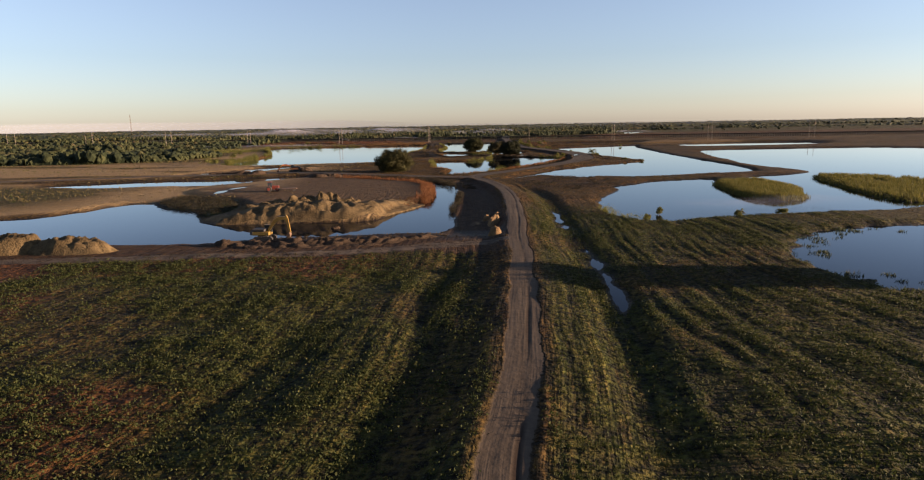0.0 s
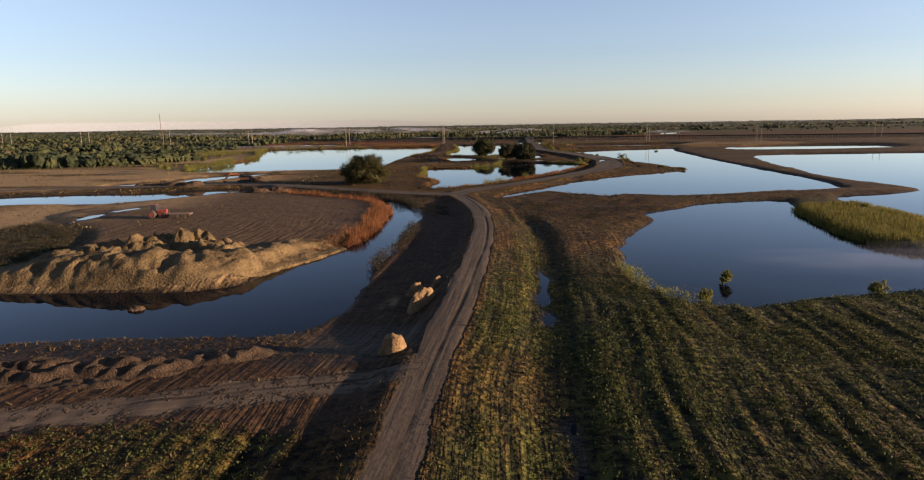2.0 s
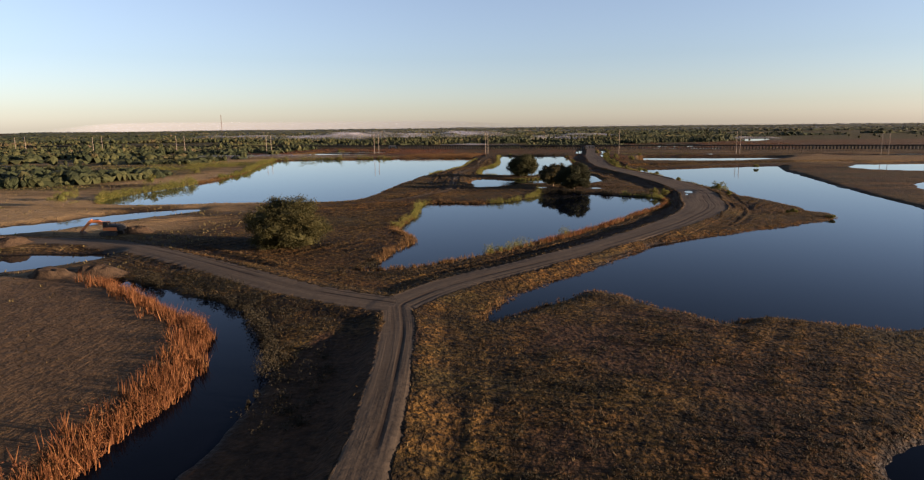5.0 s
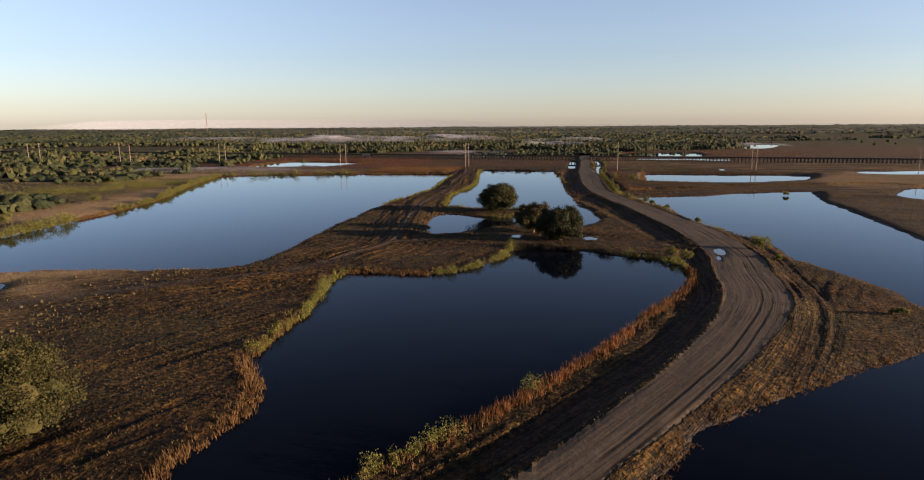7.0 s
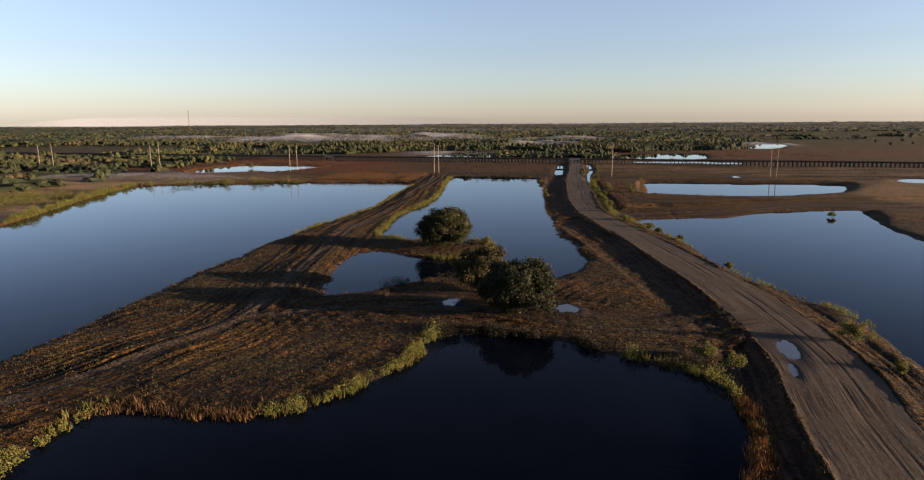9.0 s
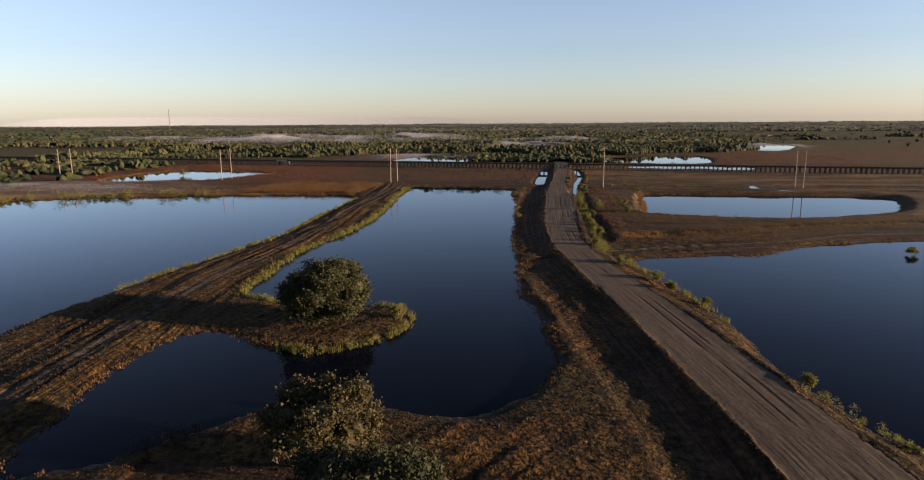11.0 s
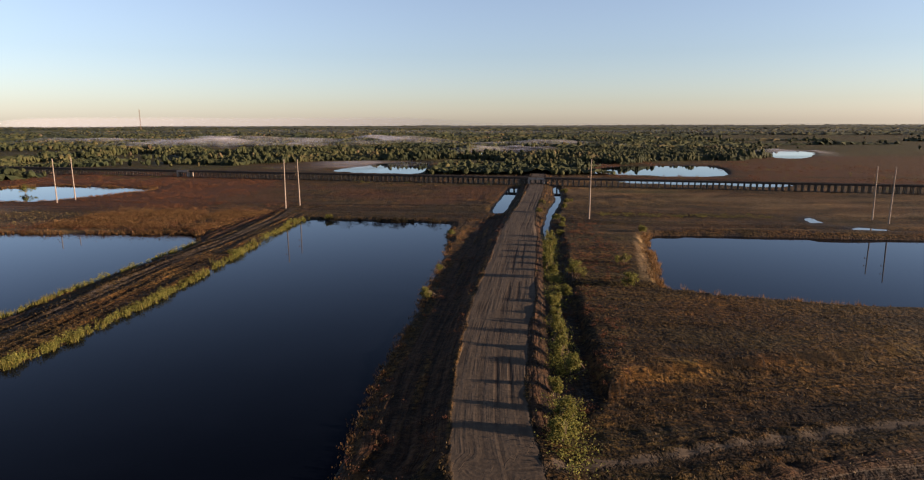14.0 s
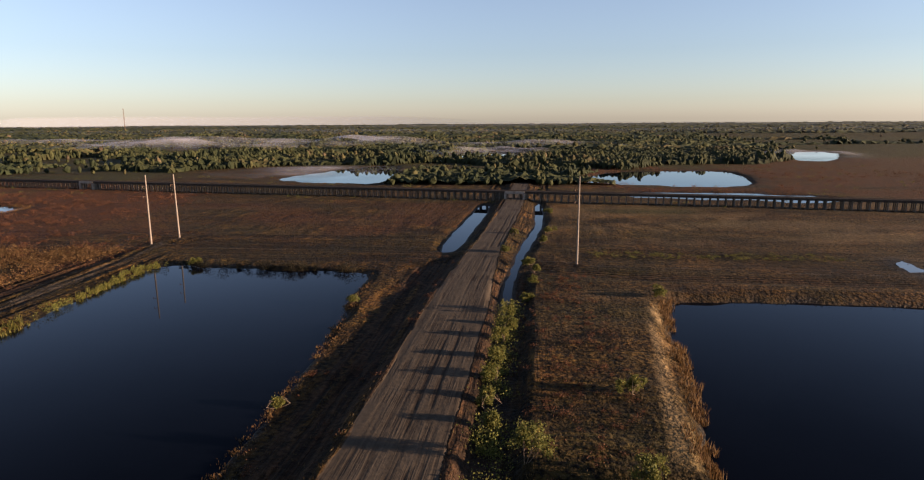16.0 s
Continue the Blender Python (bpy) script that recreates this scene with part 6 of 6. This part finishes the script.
def excavator(x, y, heading, size, paint, knee, wrist, tip, label):
    """Tracked digger; knee, wrist and tip: where the boom bends, where the stick ends, and the bucket's teeth (along, up)."""
    ob = thing("excavator", pose(K * x, K * y, K * ground_z(x, y), 0, 0, heading) @ Matrix.Diagonal((size, size, size, 1)), label, "excavator")
    for s in (-1, 1):
        bm = bmesh.new()
        outline = [(-1.75, 0.0), (1.75, 0.0), (2.1, 0.25), (2.1, 0.6), (1.8, 0.88), (-1.8, 0.88), (-2.1, 0.6), (-2.1, 0.25)]
        a = [bm.verts.new((px, s * 1.25 - 0.3, pz)) for px, pz in outline]
        c = [bm.verts.new((px, s * 1.25 + 0.3, pz)) for px, pz in outline]
        bm.faces.new(a)
        bm.faces.new(c[::-1])
        for i in range(8):
            bm.faces.new((a[i], c[i], c[(i + 1) % 8], a[(i + 1) % 8]))
        for i in range(14):
            box(bm, 0.1, 0.64, 0.06, (-1.7 + 0.26 * i, s * 1.25, 0.9))
        bmesh.ops.recalc_face_normals(bm, faces=bm.faces)
        part("track", bm, DARK, ob)
    bm = bmesh.new()
    box(bm, 1.9, 2.0, 0.45, (0, 0, 0.8), bevel=0.05)
    rod(bm, (0, 0, 0.95), (0, 0, 1.15), 0.75, 0.75, 20)
    part("undercarriage", bm, DARK, ob)
    bm = bmesh.new()
    box(bm, 3.6, 2.6, 0.75, (-0.5, 0, 1.55), bevel=0.1)
    box(bm, 2.0, 2.5, 0.6, (-1.1, 0, 2.1), bevel=0.12)
    part("house", bm, paint, ob)
    bm = bmesh.new()
    box(bm, 2.7, 2.66, 0.55, (-0.98, 0, 2.25), bevel=0.1)
    rod(bm, (-1.6, 0.7, 2.6), (-1.6, 0.7, 3.1), 0.09, 0.08, 8)
    part("engine_cover", bm, DARK, ob, "black engine cover with an exhaust stub")
    bm = bmesh.new()
    box(bm, 0.75, 2.65, 1.05, (-2.45, 0, 1.75), bevel=0.18)
    part("counterweight", bm, DARK, ob)
    bm = bmesh.new()
    box(bm, 1.6, 0.95, 1.6, (0.55, 0.78, 2.4), bevel=0.1, taper=0.86)
    cab = part("cab", bm, GLASS, ob, "dark glazed cab")
    bm = bmesh.new()
    box(bm, 1.45, 0.9, 0.1, (0.55, 0.78, 3.24), bevel=0.04)
    for px in (-0.14, 1.2):
        for py in (0.36, 1.2):
            rod(bm, (px, py, 1.7), (0.55 + (px - 0.53) * 0.86, 0.78 + (py - 0.78) * 0.86, 3.2), 0.06, 0.05, 6)
    part("cab_frame", bm, paint, cab)
    foot = (0.9, 2.0)
    mid = ((foot[0] * 0.55 + knee[0] * 0.45), max(foot[1], knee[1]) * 0.95 + 0.35)
    bm = bmesh.new()
    # a gooseneck: short straight girders along a bent curve
    curve = []
    for k in range(7):
        q = k / 6
        curve.append((foot[0] * (1 - q) ** 2 + 2 * (1 - q) * q * (mid[0] * 1.5 - 0.25 * (foot[0] + knee[0])) + knee[0] * q * q, foot[1] * (1 - q) ** 2 + 2 * (1 - q) * q * (mid[1] * 1.35 - 0.175 * (foot[1] + knee[1])) + knee[1] * q * q))
    for k in range(6):
        d0, d1 = [0.42 + 0.32 * math.sin(math.pi * (k + e) / 6) for e in (0, 1)]
        beam(bm, (curve[k][0], 0, curve[k][1]), (curve[k + 1][0], 0, curve[k + 1][1]), 0.48 - 0.004 * k, d0, d1)
    part("boom", bm, paint, ob)
    back = (knee[0] - 0.22 * (wrist[0] - knee[0]), knee[1] - 0.22 * (wrist[1] - knee[1]))
    bm = bmesh.new()
    beam(bm, (back[0], 0, back[1]), (knee[0], 0, knee[1]), 0.38, 0.3, 0.62)
    beam(bm, (knee[0], 0, knee[1]), (wrist[0], 0, wrist[1]), 0.38, 0.62, 0.34)
    part("stick", bm, paint, ob)
    for p, q in (((1.2, 1.5), (mid[0] + 0.1, mid[1] - 0.3)), ((mid[0] + 0.1, mid[1] + 0.35), back)):
        bm = bmesh.new()
        m = ((p[0] + q[0]) / 2, (p[1] + q[1]) / 2)
        rod(bm, (p[0], 0, p[1]), (m[0], 0, m[1]), 0.11, 0.11, 10)
        rod(bm, (m[0], 0, m[1]), (q[0], 0, q[1]), 0.06, 0.06, 8)
        part("ram", bm, DARK, ob)
    bm = bmesh.new()
    w, t = Vector((wrist[0], 0, wrist[1])), Vector((tip[0], 0, tip[1]))
    u = (t - w).normalized()
    n = Vector((u.z, 0, -u.x))
    prof = [w, w + u * 0.55 + n * 0.55, w + u * 1.05 + n * 0.5, t, t - n * 0.1, w + u * 0.6 - n * 0.25]
    l = [bm.verts.new(p + Vector((0, -0.6, 0))) for p in prof]
    r = [bm.verts.new(p + Vector((0, 0.6, 0))) for p in prof]
    bm.faces.new(l)
    bm.faces.new(r[::-1])
    for i in range(6):
        bm.faces.new((l[i], r[i], r[(i + 1) % 6], l[(i + 1) % 6]))
    for i in range(5):
        box(bm, 0.1, 0.08, 0.3, tuple(t + Vector((0, -0.5 + 0.25 * i, 0))))
    bmesh.ops.recalc_face_normals(bm, faces=bm.faces)
    part("bucket", bm, STEEL, ob, "worn steel digging bucket")
    return ob


excavator(-42.5, 136.0, -3, 0.95, YELLOW, (5.0, 4.7), (5.6, 1.7), (5.2, 0.2), "yellow tracked excavator parked on the canal bank, arm folded down")
excavator(-90, 338.5, 182, 1.12, ORANGE, (5.2, 3.0), (7.6, 0.9), (7.3, 0.1), "bright orange tracked excavator with its arm laid forward")


def tractor(x, y, heading):
    ob = thing("tractor", pose(K * x, K * y, K * ground_z(x, y) + 0.02, 0, 0, heading) @ Matrix.Diagonal((1.0, 1.0, 1.0, 1)), "dull red farm tractor with large tyres on bare soil", "tractor")
    bm = bmesh.new()
    box(bm, 2.4, 0.95, 0.9, (1.2, 0, 1.55), bevel=0.12)
    box(bm, 1.0, 1.9, 0.12, (-0.8, 0, 1.95), bevel=0.05)
    box(bm, 3.4, 0.6, 0.5, (0.4, 0, 0.95), bevel=0.05)
    part("body", bm, RED, ob)
    bm = bmesh.new()
    box(bm, 1.5, 1.5, 1.5, (-0.6, 0, 2.4), bevel=0.08, taper=0.88)
    cab = part("cab", bm, GLASS, ob, "dark glazed cab")
    bm = bmesh.new()
    box(bm, 1.55, 1.5, 0.16, (-0.6, 0, 3.2), bevel=0.06)
    part("roof", bm, RED, cab)
    bm = bmesh.new()
    rod(bm, (1.7, 0.3, 1.9), (1.7, 0.3, 2.9), 0.06, 0.06, 8)
    part("exhaust", bm, DARK, ob)
    for s in (-1, 1):
        wheel(ob, (-0.8, s * 1.15, 0.95), 0.95, 0.6, RED)
        wheel(ob, (-0.8, s * 1.85, 0.95), 0.95, 0.6, RED)
        wheel(ob, (1.9, s * 1.0, 0.68), 0.68, 0.45, RED)
    return ob


def farm_trailer(x, y, heading, length, paint, label):
    ob = thing("farm_trailer", pose(K * x, K * y, K * ground_z(x, y) + 0.02, 0, 0, heading), label, "farm implement")
    bm = bmesh.new()
    box(bm, length, 2.2, 0.28, (0, 0, 0.95), bevel=0.05)
    part("bed", bm, paint, ob)
    bm = bmesh.new()
    rod(bm, (length / 2, 0, 0.8), (length / 2 + 1.6, 0, 0.55), 0.08, 0.06, 8)
    part("drawbar", bm, STEEL, ob)
    for px in (-length * 0.25, length * 0.12):
        for s in (-1, 1):
            wheel(ob, (px, s * 1.2, 0.42), 0.42, 0.28, STEEL)
    return ob


tractor(-69.5, 231, 8)
farm_trailer(-63.0, 230.5, 184, 5.0, STEEL, "grey flat farm trailer on small wheels")


# ---- far mast ----
def mast(x, y, h):
    ob = thing("radio_mast", pose(x, y, K * ground_z(x / K, y / K)), "thin grey lattice radio mast far over the woods", "mast")
    bm = bmesh.new()
    w = 1.4
    legs = [(w, 0), (-w * 0.5, w * 0.87), (-w * 0.5, -w * 0.87)]
    for i in range(3):
        a, c = legs[i], legs[(i + 1) % 3]
        rod(bm, (*a, 0), (*a, h), 0.28, 0.28, 5)
        for k in range(int(h / 4)):
            rod(bm, (*a, 4 * k), (*c, 4 * k + 4), 0.12, 0.12, 4)
    part("lattice", bm, STEEL, ob)


mast(K * -1500, K * 2870, 80)


# ---- marsh plants on the reed islands ----
def marsh(name, spots, count, label, seed):
    g = np.random.default_rng(seed)
    out = []
    for x0, x1, y0, y1 in spots:
        q = np.stack([x0 + (x1 - x0) * g.random(count), y0 + (y1 - y0) * g.random(count)], 1)
        s = survey(q[:, 0], q[:, 1])
        keep = (s["d"] > -0.6) & (s["d"] < 15.5) & (vnoise(q[:, 0], q[:, 1], 5, seed) > -0.55)
        out.append(np.c_[q, s["z"]][keep])
    p = np.repeat(np.concatenate(out), 5, 0)
    n = len(p)
    p[:, :2] += g.normal(size=(n, 2)) * 0.35
    hh = (0.7 + 0.9 * g.random(n))
    a = g.random(n) * 6.28
    w = np.stack([np.cos(a), np.sin(a), 0 * a], 1) * (0.05 + 0.07 * g.random(n))[:, None]
    tip = p + np.c_[g.normal(size=(n, 2)) * 0.3, hh]
    v = np.stack([p - w, p + w, tip], 1).reshape(-1, 3)
    stuff(name, v, np.arange(n * 3).reshape(n, 3), REED_G, label, "reeds")


marsh("marsh_reeds", [(128, 177, 183, 268), (89, 123, 190, 252)], 7000, "thick yellow green marsh reeds covering a low island", 81)


def flood_tufts():
    g = np.random.default_rng(84)
    q = np.stack([58 + 50 * g.random(5000), 74 + 68 * g.random(5000)], 1)
    s = survey(q[:, 0], q[:, 1])
    keep = (s["d"] > -6) & (s["d"] < 0.8) & (vnoise(q[:, 0], q[:, 1], 3, 85) > 0.25)
    p = np.repeat(np.c_[q, np.maximum(s["z"], WATER_Z - 0.05)][keep], 5, 0)
    n = len(p)
    p[:, :2] += g.normal(size=(n, 2)) * 0.3
    a = g.random(n) * 6.28
    w = np.stack([np.cos(a), np.sin(a), 0 * a], 1) * 0.08
    tip = p + np.c_[g.normal(size=(n, 2)) * 0.25, 0.25 + 0.4 * g.random(n)]
    stuff("flooded_grass", np.stack([p - w, p + w, tip], 1).reshape(-1, 3), np.arange(n * 3).reshape(n, 3), GRASS_G, "grass tufts standing in shallow flood water", "grass")


flood_tufts()


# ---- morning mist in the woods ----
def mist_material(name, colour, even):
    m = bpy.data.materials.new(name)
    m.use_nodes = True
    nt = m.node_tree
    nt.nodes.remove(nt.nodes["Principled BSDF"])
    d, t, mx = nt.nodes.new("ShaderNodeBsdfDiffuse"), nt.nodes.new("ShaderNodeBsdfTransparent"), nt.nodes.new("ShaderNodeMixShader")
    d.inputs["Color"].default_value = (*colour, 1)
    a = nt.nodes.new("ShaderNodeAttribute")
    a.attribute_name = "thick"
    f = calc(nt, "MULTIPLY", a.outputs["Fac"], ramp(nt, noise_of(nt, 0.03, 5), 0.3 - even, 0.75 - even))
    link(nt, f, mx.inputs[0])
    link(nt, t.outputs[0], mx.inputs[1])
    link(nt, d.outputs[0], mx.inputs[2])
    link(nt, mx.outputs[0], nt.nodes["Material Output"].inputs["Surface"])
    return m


# mist and haze are painted as pale colour on half-transparent surfaces
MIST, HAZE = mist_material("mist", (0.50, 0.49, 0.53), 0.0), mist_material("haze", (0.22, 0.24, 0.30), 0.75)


def mist_bank(x, y, rx, ry, h, thick, seed):
    """A low bank of mist: a billowing cap, pale by its colour, that thins out to nothing at its rim."""
    n = 40
    a = np.linspace(-1, 1, n)
    U, V = np.meshgrid(a, a)
    r = np.hypot(U, V)
    fall = step(1.0, 0.0, r + 0.25 * vnoise(U, V, 0.35, seed))
    z = h * fall ** 0.45 * (0.75 + 0.35 * vnoise(U, V, 0.3, seed + 1)) + 0.5
    idx = np.arange(n * n).reshape(n, n)
    faces = np.stack([idx[:-1, :-1], idx[:-1, 1:], idx[1:, 1:], idx[1:, :-1]], -1).reshape(-1, 4)
    me = fast_mesh("mist", np.stack([x + U.ravel() * rx, y + V.ravel() * ry, z.ravel()], 1) * K, faces, True)
    at = me.attributes.new("thick", "FLOAT", "POINT")
    at.data.foreach_set("value", (thick * fall).astype(np.float32).ravel())
    me.materials.append(MIST)
    ob = tagged(new("mist", me), "thin white morning mist lying between the trees", "mist", kind="stuff")
    ob.visible_shadow = False


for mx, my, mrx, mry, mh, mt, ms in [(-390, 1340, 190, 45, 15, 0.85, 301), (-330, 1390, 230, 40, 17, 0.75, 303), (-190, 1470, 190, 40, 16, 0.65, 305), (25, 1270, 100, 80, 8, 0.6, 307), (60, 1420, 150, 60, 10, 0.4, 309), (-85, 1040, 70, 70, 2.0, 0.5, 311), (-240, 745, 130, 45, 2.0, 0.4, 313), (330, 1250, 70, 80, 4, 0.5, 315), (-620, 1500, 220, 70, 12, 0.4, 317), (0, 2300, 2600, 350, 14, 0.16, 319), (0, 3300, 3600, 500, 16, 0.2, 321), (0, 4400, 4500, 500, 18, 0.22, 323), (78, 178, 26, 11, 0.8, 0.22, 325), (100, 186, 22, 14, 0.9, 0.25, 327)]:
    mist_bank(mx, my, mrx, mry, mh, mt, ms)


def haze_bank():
    """A long low sheet painted as haze on the horizon, thinning out upwards and at its ends."""
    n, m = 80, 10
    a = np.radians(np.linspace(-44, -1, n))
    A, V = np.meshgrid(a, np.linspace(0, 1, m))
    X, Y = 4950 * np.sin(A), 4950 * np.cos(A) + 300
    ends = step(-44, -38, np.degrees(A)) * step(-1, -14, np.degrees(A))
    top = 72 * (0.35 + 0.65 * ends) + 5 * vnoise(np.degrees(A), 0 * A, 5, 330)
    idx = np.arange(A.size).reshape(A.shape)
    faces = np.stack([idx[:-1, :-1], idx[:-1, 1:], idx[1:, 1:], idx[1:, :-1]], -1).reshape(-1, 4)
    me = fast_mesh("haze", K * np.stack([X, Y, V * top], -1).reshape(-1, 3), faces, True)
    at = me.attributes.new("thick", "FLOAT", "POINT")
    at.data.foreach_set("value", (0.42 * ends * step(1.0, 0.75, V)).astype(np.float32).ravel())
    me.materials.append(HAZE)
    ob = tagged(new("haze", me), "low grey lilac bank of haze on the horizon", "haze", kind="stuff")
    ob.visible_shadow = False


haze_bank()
